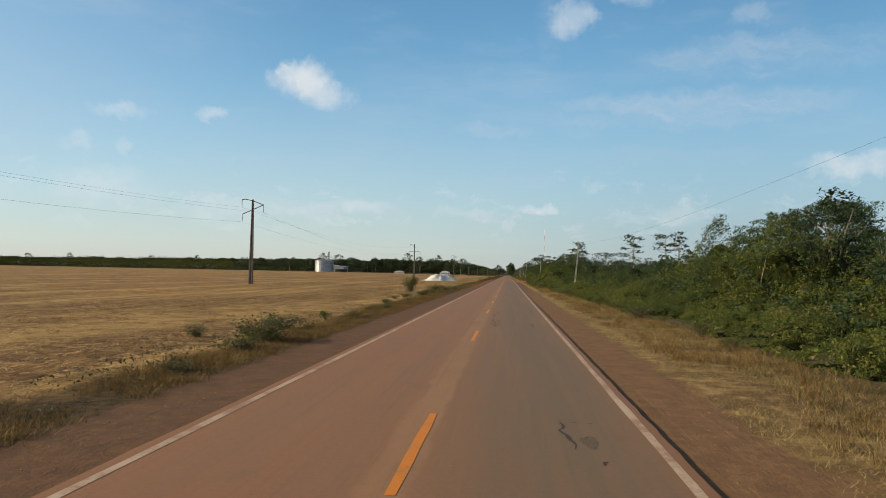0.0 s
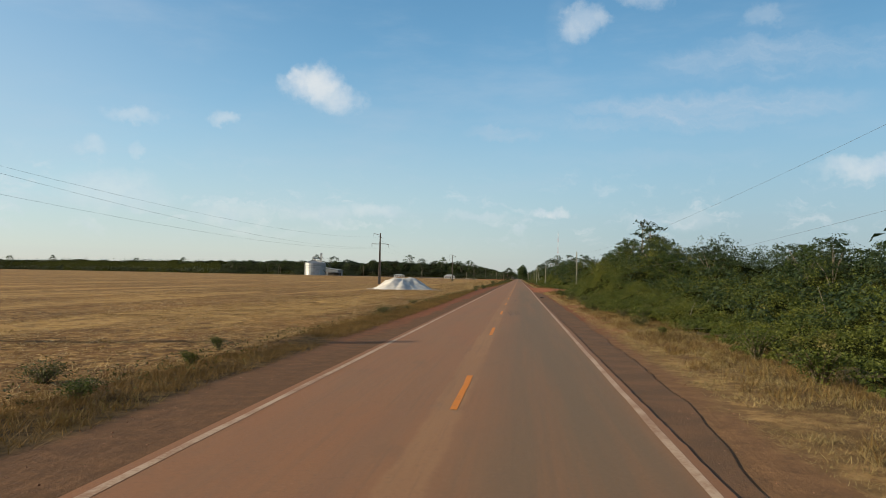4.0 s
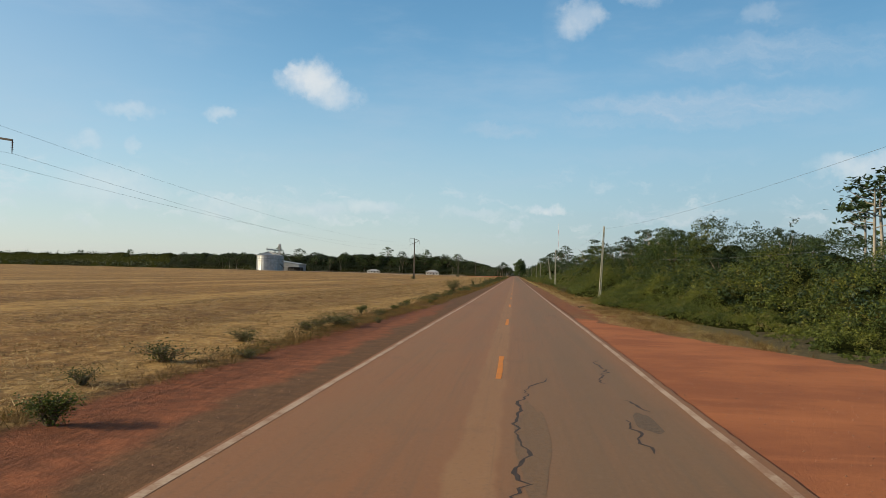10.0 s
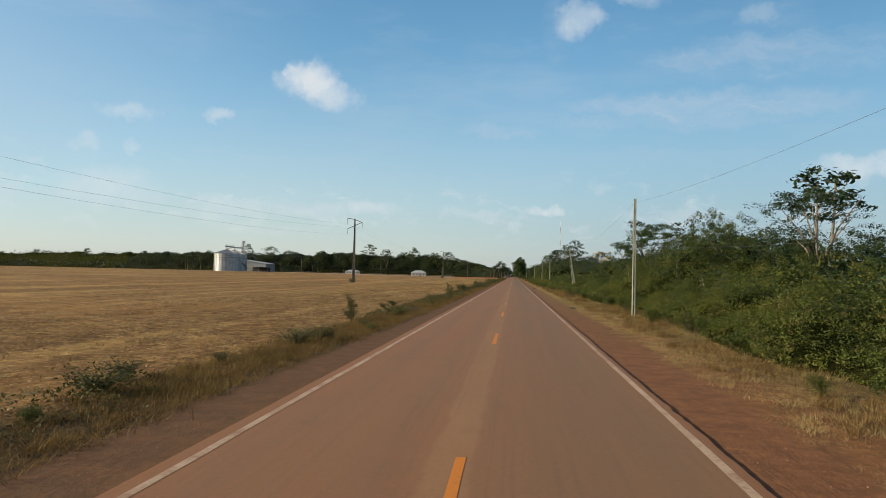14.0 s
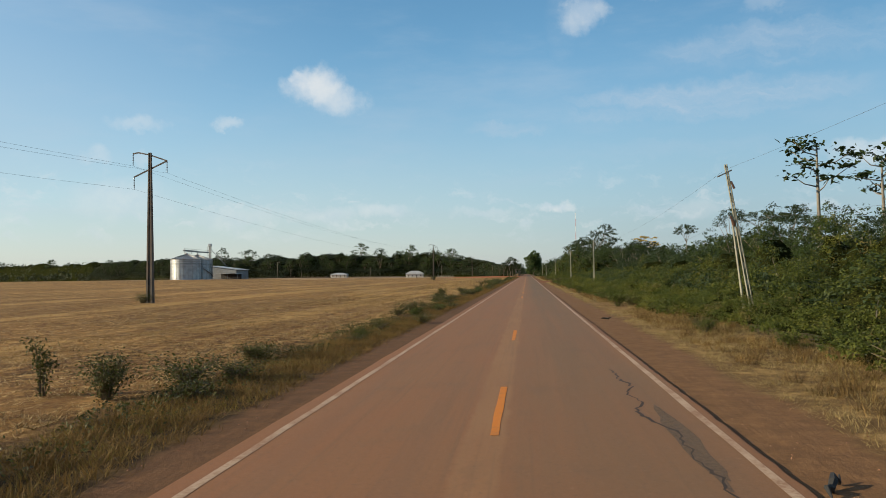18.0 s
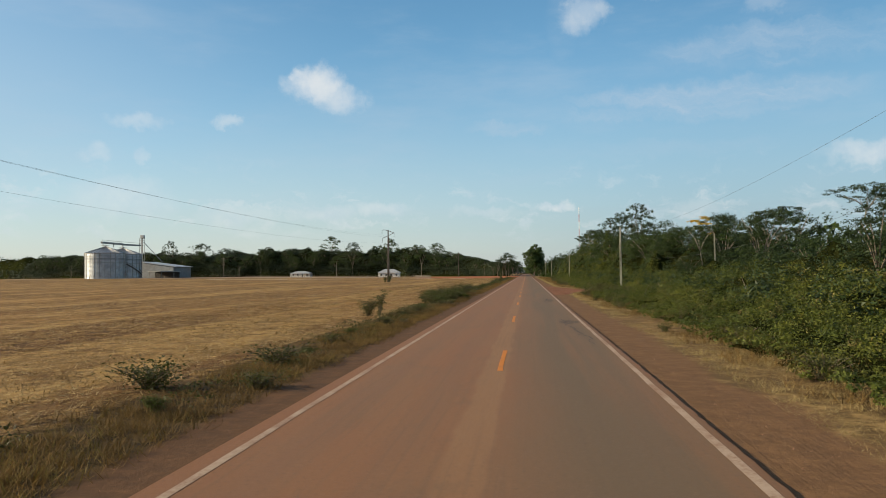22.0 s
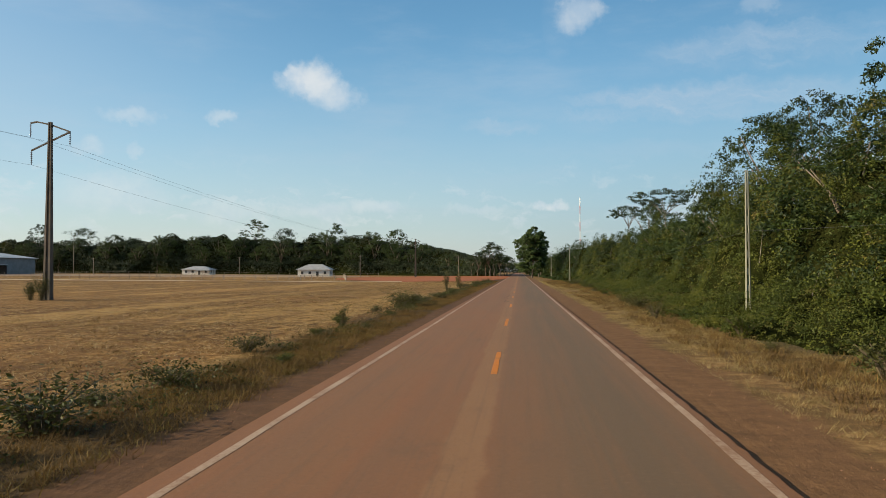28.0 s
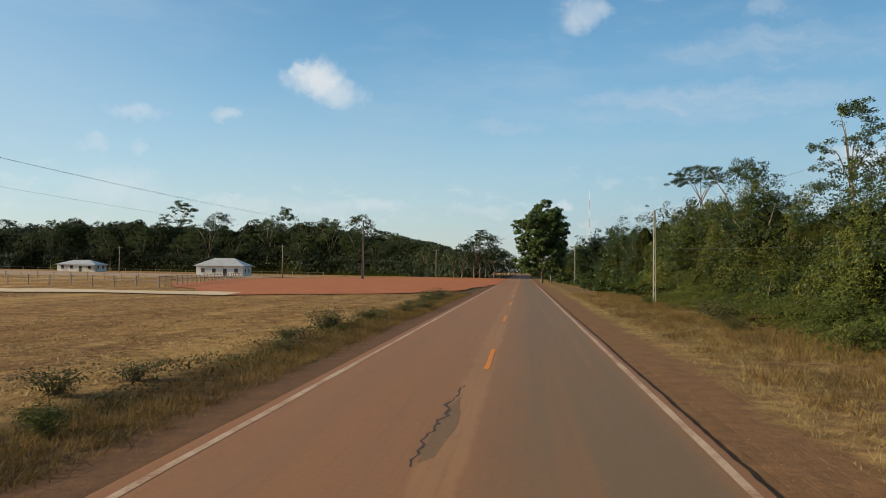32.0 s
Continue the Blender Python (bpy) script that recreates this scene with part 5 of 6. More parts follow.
def tufts(count, each, x0, x1, spread, open_=0.45, far_only=0.0):
    x, y = RNG.uniform(x0, x1, count), RNG.uniform(-15, 860, count)
    if x0 < 0:
        x = verge_in(y) + x + 5.0
    keep = ((x > 0) | (y > 290) | (lattice(x, y, 9) > far_only)) & (wave(x, y, 3.0, 73) * 0.6 + wave(x, y, 14.0, 74) * 0.5 > open_) & ~(inside(x, y, TRACK_A) | inside(x, y, TRACK_B) | inside(x, y, RED_LEFT) | inside(x, y, RED_END))
    x, y = np.repeat(x[keep], each), np.repeat(y[keep], each)
    x, y = x + RNG.normal(0, spread, len(x)), y + RNG.normal(0, spread, len(x))
    return np.stack([x, y, ground_z(x, y) - 0.01], 1)


for name, base, hgt, wid, lean, m, lab in (
        ("dry_grass", verge(560000, 4.9, 8.8, -15, 860), 0.06, 0.006, 1.6, M_DRYGRASS, "matted dry straw-coloured grass on the verge"),
        ("dry_grass", verge(100000, 8.4, 13.0, 728, 870), 0.09, 0.006, 1.3, M_DRYGRASS, "matted dry grass on the wide verge"),
        ("dead_grass", verge(60000, 8.4, 13.6, 735, 870), 0.24, 0.009, 0.6, M_BROWNGRASS, "brown dead grass on the wide verge"),
        ("green_grass", verge(50000, 9.0, 14.0, 735, 870), 0.26, 0.008, 0.6, M_GREENGRASS, "half-green grass on the wide verge"),
        ("dry_grass", tufts(17000, 20, 5.1, 9.2, 0.10, 0.42), 0.15, 0.0055, 0.8, M_DRYGRASS, "tufts of taller dry grass on the verge"),
        ("dead_grass", tufts(15000, 18, 5.8, 9.4, 0.11, 0.46), 0.25, 0.008, 0.6, M_BROWNGRASS, "brown dead grass tufts on the verge"),
        ("green_grass", verge(60000, 6.8, 9.6, -15, 860), 0.24, 0.007, 0.6, M_GREENGRASS, "half-green grass under the brush"),
        ("dead_grass", verge(260000, -7.6, -4.3, -15, 860), 0.07, 0.006, 1.5, M_BROWNGRASS, "matted dry grass between road and field"),
        ("dead_grass", tufts(22000, 17, -6.9, -5.0, 0.15, 0.30), 0.17, 0.007, 0.9, M_BROWNGRASS, "rusty dead grass along the shoulder"),
        ("dry_grass", tufts(9000, 18, -7.4, -5.2, 0.10, 0.46), 0.22, 0.008, 0.6, M_BROWNGRASS, "upright dry tufts between road and field"),
        ("dead_grass", tufts(17000, 9, -21.0, -7.4, 0.16, 0.42), 0.10, 0.012, 1.3, M_BROWNGRASS, "brown stalks left on the field"),
        ("straw_litter", tufts(20000, 9, -24.0, -7.4, 0.18, 0.40), 0.08, 0.014, 1.8, M_STRAW, "pale straw lying in heaps on the field"),
        ("green_grass", tufts(11000, 16, -7.2, -5.2, 0.16, 0.49, 0.85), 0.15, 0.008, 0.7, M_GREENGRASS, "dusty half-green weeds between road and field")):
    tagged(part(name, blade_mesh(name, base, hgt, wid, lean, m)), lab, "grass", kind="stuff")

# the low tangle of weeds between verge and field
n = 150000
y = RNG.uniform(-12, 855, n)
x = verge_in(y) - 1.9 + RNG.normal(0, 0.75, n)
h = (0.06 + 0.52 * domes(x, y, 1.0, 171, 0.05)) * ease(wave(x, y, 2.4, 77) * 0.55 + wave(x, y, 11.0, 78) * 0.55, 0.40, 0.60) * np.exp(-((x - verge_in(y) + 1.9) / 1.2) ** 2)
keep = (h > 0.09) & ~inside(x, y, RED_LEFT) & ~((y < 300) & (RNG.uniform(0, 1, n) < 0.7))
x, y, h = x[keep], y[keep], h[keep]
pts = np.stack([x, y, ground_z(x, y) + h * RNG.uniform(0.15, 1.0, len(h)) ** 0.6], 1)
tagged(part("low_weeds", leaf_mesh("low_weeds", pts, 0.085, M_LEAF_WEED, None, 0.45, 0.9)), "low tangle of dusty weeds along the field's edge", "weeds", kind="stuff")

n = 420000
x = -7.3 - 35 * RNG.uniform(0, 1, n) ** 1.8
y = RNG.uniform(-10, 850, n)
keep = (wave(x, y, 1.6, 75) * 0.5 + wave(x * 1.0, y * 0.06, 0.55, 76) * 0.6 > 0.52) & ~inside(x, y, RED_LEFT)
x, y = x[keep], y[keep]
tagged(part("field_stubble", blade_mesh("field_stubble", np.stack([x, y, ground_z(x, y)], 1), 0.085, 0.014, 2.0, M_STRAW)), "harvested stubble and straw lying in rows on the field", "stubble", kind="stuff")


def weed(label, seed, h, spread, stems, leaves, size, material):
    """A roadside bush: several woody stems and leaves along them."""
    rnd = random.Random(seed)
    ob = thing("weed_bush", label, "bush", group="roadside weeds")
    pile, pts = Pile(), []
    for k in range(stems):
        t, d = rnd.uniform(0, 2 * math.pi), spread * rnd.uniform(0.2, 1.0)
        top = h * rnd.uniform(0.55, 1.0)
        end, mid = np.array([d * math.cos(t), d * math.sin(t), top]), np.array([d * 0.4 * math.cos(t), d * 0.4 * math.sin(t), top * 0.55])
        pile.tube([(0.06 * math.cos(t), 0.06 * math.sin(t), -0.1), tuple(mid), tuple(end)], [0.022, 0.015, 0.006], 4)
        for _ in range(leaves):
            u = rnd.random() ** 0.6
            c = mid * (1 - u) + end * u if rnd.random() < 0.75 else mid * u
            pts.append(c + np.array([rnd.gauss(0, 0.13), rnd.gauss(0, 0.13), rnd.gauss(0, 0.10)]) * (0.5 + spread))
    part("branchwork", pile.mesh("branchwork", M_STEM), ob)
    part("foliage", leaf_mesh("foliage", np.array(pts), size, material, None, 0.5, 0.9), ob)
    return ob


WEEDS = [(weed("leafy dust-green bush at the field's edge", 1, 1.6, 0.95, 30, 64, 0.105, M_LEAF_WEED), 1.6), (weed("low spreading dusty weed at the field's edge", 2, 0.7, 0.85, 26, 40, 0.085, M_LEAF_WEED), 0.7),
         (weed("upright sapling with drooping leaves", 3, 2.0, 0.5, 10, 48, 0.14, M_LEAF_WEED), 2.0), (weed("half-dry brown and green weed clump", 4, 0.6, 0.65, 24, 30, 0.075, M_LEAF_WEED), 0.6),
         (weed("leafy green bush at the foot of the brush", 5, 1.1, 0.75, 30, 46, 0.10, M_LEAF_BRUSH), 1.1)]
SEEN_WEEDS = set()


def sow(kind, x, y, h, wide=1.0):
    ob, own = WEEDS[kind]
    if kind == 0 and h < 1.5 and x < 0:
        h, wide = h * 0.8, wide * 1.3
    k = h / own
    m = pose(x, y, float(ground_z(x, y)), 0, 0, (x * 97 + y * 31) % 360) @ Matrix.Diagonal((k * wide / ob.scale.x, k * wide / ob.scale.y, k / ob.scale.z, 1))
    if kind not in SEEN_WEEDS:
        SEEN_WEEDS.add(kind)
        ob.matrix_basis = m
        return ob
    return copy_thing(ob, m)


for kind, x, y, h, w in ((1, -6.9, 23.5, 0.75, 1.2), (1, -9.3, 24.3, 0.4, 1.0), (0, -10.5, 88.5, 2.0, 0.95), (1, -8.5, 97.4, 0.8, 1.5), (1, -7.0, 276, 0.5, 1.8), (3, -8.3, 263, 0.45, 1.5), (0, -7.2, 335.6, 1.6, 0.95),
                         (2, -7.2, 378.4, 1.4, 0.8), (3, -7.4, 357.8, 0.4, 1.2), (2, -7.3, 437.2, 1.05, 1.0), (0, -6.4, 445.5, 1.45, 0.75), (2, -9.4, 455.7, 1.25, 0.9)):
    sow(kind, x, y, h, w)
for kind, x, y, h, w in ((0, -7.7, 455.2, 1.15, 0.9), (1, -7.0, 457.3, 0.55, 1.5), (1, -7.0, 461.8, 0.45, 1.4), (1, -7.3, 489.4, 0.55, 1.6), (3, -6.9, 483.5, 0.45, 1.4), (0, -7.7, 509.0, 0.9, 1.2), (0, -8.4, 518.9, 1.2, 0.8),
                         (1, -7.1, 504.7, 0.5, 1.5), (0, -6.5, 525.3, 0.5, 1.4), (1, -6.5, 529.7, 0.5, 1.3), (1, -7.9, 535.4, 0.6, 1.3), (2, -7.4, 580.6, 1.5, 1.1), (0, -8.1, 580.9, 1.2, 0.8), (1, -7.1, 555.2, 0.55, 1.4)):
    sow(kind, x, y, h, w)
for kind, x, y, h, w in ((0, -6.4, 606.3, 1.3, 1.2), (0, -6.9, 609.5, 1.0, 1.4), (0, -6.6, 614.0, 0.75, 1.4), (0, -7.0, 605.0, 1.1, 1.0), (1, -7.0, 623.4, 1.0, 1.0), (0, -7.2, 641.2, 0.9, 1.1), (0, -7.3, 644.0, 0.95, 1.1), (1, -7.4, 637.7, 0.9, 1.1),
                         (3, -6.8, 630.7, 0.5, 1.5), (1, -8.0, 629.7, 0.65, 1.4), (0, -7.4, 626.2, 0.85, 1.1), (1, -5.9, 601.0, 0.6, 1.3), (2, -6.8, 719.5, 0.95, 1.0), (1, -6.8, 736.2, 1.0, 1.1), (0, -6.6, 738.6, 1.05, 1.1)):
    sow(kind, x, y, h, w)
for kind, x, y, h, w in ((1, -6.3, 699.3, 0.7, 1.4), (1, -6.3, 703.4, 0.5, 1.4), (2, -7.3, 769.6, 2.45, 0.7), (3, -5.8, 750.0, 0.55, 1.5), (2, -7.8, 789.5, 2.1, 0.9), (0, -7.6, 790.6, 1.0, 0.9),
                         (1, -6.8, 812.4, 0.75, 1.0), (1, -6.6, 846.8, 0.7, 1.6)):
    sow(kind, x, y, h, w)
for k in range(16):
    sow((4, 1, 4, 0)[k % 4], -5.9 - 2.1 * ((k * 0.37) % 1.0), 597.0 + 1.25 * k, 0.55 + 0.35 * ((k * 0.61) % 1.0), 1.5)
for kind, x, y, h, w in ((0, -37.6, 744.9, 2.0, 0.6), (0, -38.9, 745.4, 1.6, 0.7), (1, -36.1, 508.6, 0.9, 1.0)):
    sow(kind, x, y, h, w)
for kind, x, y, h, w in ((0, 7.4, 613.5, 1.3, 1.2), (0, 8.6, 611.5, 1.2, 1.3), (0, 9.7, 609.5, 1.1, 1.4), (1, 8.2, 607.0, 0.7, 1.4), (1, 7.8, 603.5, 0.5, 1.6)):
    sow(kind, x, y, h, w)
rnd = random.Random(12)
for k in range(230):
    y = -5 + 855 * (k + rnd.random()) / 230
    x = float(verge_in(y)) - 1.8 + rnd.gauss(0, 0.7)
    if y > 850 or 120 < y < 250 and rnd.random() < 0.8:
        continue
    sow(rnd.choice((1, 3, 3, 4)), x, y, rnd.uniform(0.22, 0.5), rnd.uniform(1.0, 1.9))
for k in range(150):
    y = -5 + 850 * (k + rnd.random()) / 150
    if 215 < y < 325 or 614 < y < 662:
        continue
    sow(rnd.choice((4, 1, 4, 3)), float(np.interp(y, BY, B_EDGE)) - rnd.uniform(-0.9, 0.7), y, rnd.uniform(0.3, 0.9), rnd.uniform(0.8, 1.4))

# ---------------------------------------------------------------- power lines
def taper_h(h, w0, w1, d0, d1):
    """A tapered concrete shaft with a recess down two faces."""
    p = Pile()
    rows = []
    for z, w, d in ((-0.6, w0, d0), (h * 0.06, w0, d0), (h, w1, d1)):
        a, b, e = w / 2, d / 2, w * 0.20
        rows.append([(-a, -b, z), (-e, -b, z), (-e, -b * 0.45, z), (e, -b * 0.45, z), (e, -b, z), (a, -b, z), (a, b, z), (e, b, z), (e, b * 0.45, z), (-e, b * 0.45, z), (-e, b, z), (-a, b, z)])
    n, f = 12, []
    for k in range(2):
        f += [(k * n + s, k * n + (s + 1) % n, (k + 1) * n + (s + 1) % n, (k + 1) * n + s) for s in range(n)]
    f.append(tuple(range(2 * n, 3 * n)))
    return p.add([q for r in rows for q in r], f)


def beam(a, b, t):
    return Pile().tube([a, b], t, 4)


def string(at, drop):
    p = Pile()
    x, y, z = at
    pts, rad = [(x, y, z)], [0.02]
    for k in range(6):
        zz = z - 0.12 - (drop - 0.2) * k / 6
        pts += [(x, y, zz), (x, y, zz - 0.04), (x, y, zz - 0.05)]
        rad += [0.03, 0.10, 0.03]
    return p.tube(pts + [(x, y, z - drop)], rad + [0.02], 8)


def line_pole(x, y, h, style, dark):
    m = M_CONCRETE_DARK if dark else M_CONCRETE
    ob = thing("power_pole", ("dark weathered" if dark else "grey") + (" concrete power pole with delta crossarms" if style == "delta" else " concrete power pole with a straight crossarm"), "power pole",
               pose(x, y, float(ground_z(x, y))), "power line in the field")
    part("shaft", taper_h(h, 0.62, 0.26, 0.50, 0.22).mesh("shaft", m), ob)
    if style == "delta":
        tips = [(-1.75, 0, h - 0.05), (1.75, 0, h - 0.85), (-1.65, 0, h - 2.35)]
        part("crossarm", Pile().tube([tips[0], (-1.2, 0, h + 0.05), (0, 0, h - 0.22), tips[1]], 0.085, 4).mesh("crossarm", m), ob)
        part("crossarm", beam(tips[1], tips[2], 0.085).mesh("crossarm", m), ob)
        drop = 1.2
    else:
        tips = [(-1.75, 0, h - 0.15), (-2.2, 0, h - 2.9), (2.3, 0, h - 3.05)]
        part("crossarm", beam((0, 0, h - 0.6), tips[0], 0.085).mesh("crossarm", m), ob)
        part("crossarm", Pile().tube([tips[1], (-1.0, 0, h - 2.95), (1.2, 0, h - 2.9), tips[2]], 0.095, 4).mesh("crossarm", m), ob)
        part("bracket", beam((-0.6, 0, h - 1.0), (0.75, 0, h - 1.35), 0.06).mesh("bracket", m), ob)
        drop = 0.9
    for t in tips:
        part("insulator", string(t, drop).mesh("insulator", M_GLASSY, True), ob, "string of brown glazed insulator discs")
    z0 = float(ground_z(x, y))
    return [(x + a, y + b, z0 + c - drop) for a, b, c in tips]


def wire(a, b, sag, r=0.017, group="wires over the field"):
    pts = []
    for k in range(17):
        t = k / 16
        pts.append((a[0] + (b[0] - a[0]) * t, a[1] + (b[1] - a[1]) * t, a[2] + (b[2] - a[2]) * t - 4 * sag * t * (1 - t)))
    tagged(part("overhead_wire", Pile().tube(pts, r, 4).mesh("overhead_wire", M_WIRE)), "thin dark overhead power line wire between poles", "wire", group)


ends = [line_pole(*p) for p in ((-40.5, -80, 13.6, "delta", True), (-39.2, 113.4, 13.4, "delta", True), (-36.0, 292.0, 13.7, "bar", True), (-36.0, 509.8, 14.7, "delta", True), (-38.2, 746.6, 14.8, "delta", True), (-38.0, 962, 14.4, "delta", True))]
for p, q in zip(ends, ends[1:]):
    for a, b in zip(p, q):
        wire(a, b, 2.6, 0.009)


def road_pole(x, y, top, lean_x=0.0, lean_y=0.0, lamp=False, gear=False):
    tip = Vector((lean_x, lean_y, top))
    turn = Vector((0, 0, 1)).rotation_difference(tip.normalized()).to_matrix().to_4x4()
    lab = "leaning pale concrete pole with line hardware among bushes" if gear else ("pale concrete pole with a street lamp head" if lamp else "slim pale concrete utility pole among roadside bushes")
    ob = thing("utility_pole", lab, "utility pole", Matrix.Translation((x, y, -0.08)) @ turn, "poles along the road")
    h = tip.length
    p = Pile()
    for s in (-1, 1):
        p.tube([(s * 0.085, 0, -0.5), (s * 0.08, 0, 0.2), (s * 0.045, 0, h)], [0.06, 0.055, 0.04], 4)
    for k in range(1, 9):
        z = h * k / 9
        p.box(-0.1 + 0.04 * k / 9, 0.1 - 0.04 * k / 9, -0.035, 0.035, z - 0.10 - 0.02 * k, z + 0.10 + 0.02 * k)
    part("shaft", p.mesh("shaft", M_CONCRETE_PALE), ob)
    if lamp:
        part("lamp_arm", Pile().tube([(0, 0, h - 0.1), (0.25, -0.05, h + 0.02), (0.42, -0.08, h + 0.02)], 0.03, 6).mesh("lamp_arm", M_IRON), ob)
        part("lamp_head", Pile().tube([(0.36, -0.07, h + 0.03), (0.5, -0.1, h + 0.03), (0.78, -0.15, h)], [0.05, 0.1, 0.05], 8).mesh("lamp_head", M_LAMP, True), ob)
    if gear:
        part("crossarm", beam((-0.5, 0, h - 0.55), (0.25, 0, h - 0.35), 0.045).mesh("crossarm", M_IRON), ob)
        part("fuse_holder", Pile().tube([(0.12, 0, h - 0.9), (0.2, -0.05, h - 1.3)], [0.05, 0.07], 6).mesh("fuse_holder", M_GLASSY), ob)
        part("arrester", Pile().tube([(-0.22, 0, h - 2.6), (-0.12, 0, h - 3.1), (-0.1, 0, h - 3.2)], [0.05, 0.09, 0.04], 6).mesh("arrester", M_GLASSY), ob)
        part("second_leg", Pile().tube([(-0.42, 0.1, -0.4), (-0.16, 0.03, h * 0.66)], [0.07, 0.05], 4).mesh("second_leg", M_CONCRETE_PALE), ob)
    else:
        part("insulator", Pile().tube([(0, 0.09, h - 0.35), (0, 0.13, h - 0.35), (0, 0.13, h - 0.18)], [0.025, 0.04, 0.035], 6).mesh("insulator", M_GLASSY), ob)
    q = Matrix.Translation((x, y, -0.08)) @ turn @ Vector((0, 0.1, h - 0.25))
    return tuple(q)


RP = [(12.4, 8, 7.4), (11.7, 118.0, 7.65, 0.5, -1.4, True), (11.5, 232.8, 7.35), (8.95, 321.8, 7.5, 0.32, -0.4), (8.15, 390.5, 7.4), (12.0, 481.0, 7.75, -1.35, -0.7, False, True), (11.05, 560.5, 7.35), (11.25, 625.6, 7.4), (11.2, 725.0, 7.1),
      (10.8, 842.0, 7.15), (10.6, 925.0, 7.2)]
tops = [road_pole(*p) for p in RP]
for a, b in zip(tops, tops[1:]):
    wire(a, b, 1.0, 0.0045, "wires along the road")
    wire((a[0], a[1], a[2] - 2.6), (b[0], b[1], b[2] - 2.6), 1.2, 0.0045, "wires along the road")
side = road_pole(26.1, 644.2, 7.4)
wire(tops[7], side, 0.5, 0.0045, "wires along the road")

# ---------------------------------------------------------------- lime heap
def heap_z(x, y):
    u = np.clip(((x + 20.7) * 2.6 + (y - 226.4) * 2.6) / 13.5, 0, 1)
    d = np.hypot(x + 20.7 - 2.6 * u, (y - 226.4 - 2.6 * u) * 0.85)
    gully = 0.5 * (wave(np.arctan2(y - 227.5, x + 19.4) * 4.0, 0 * x, 0.55, 84) - 0.5) * np.minimum(d, 2.0)
    h = 2.2 * np.clip(1 - (np.sqrt(d * d + 0.3) - 0.3 + gully * 0.6) / 3.9, 0, 1) ** 1.08
    return -0.16 + h + (wave(x, y, 0.8, 81) - 0.5) * 0.22 * np.minimum(1, h) + (wave(x, y, 0.35, 83) - 0.5) * 0.10 * np.minimum(1, h) + (wave(x, y, 2.0, 82) - 0.5) * 0.45 * np.minimum(1, h)


tagged(part("lime_heap", grid_mesh("lime_heap", np.arange(-27, -11.9, 0.25), np.arange(217, 238.1, 0.3), heap_z, M_LIME)), "heap of white agricultural lime lying on the stubble", "heap")
sheet("lime_spill", [(-23.6, 219.6), (-19.0, 219.6), (-14.0, 222.0), (-10.8, 222.6), (-11.2, 225.6), (-13.6, 227.5), (-14.0, 234.0), (-18, 237), (-25, 232), (-25.2, 223)], -0.035, M_LIMESPILL, "spilled white lime trodden into the field", "spill", 17, 1.6, 0.4, True)

# ---------------------------------------------------------------- grain silos
SZ = 1.1


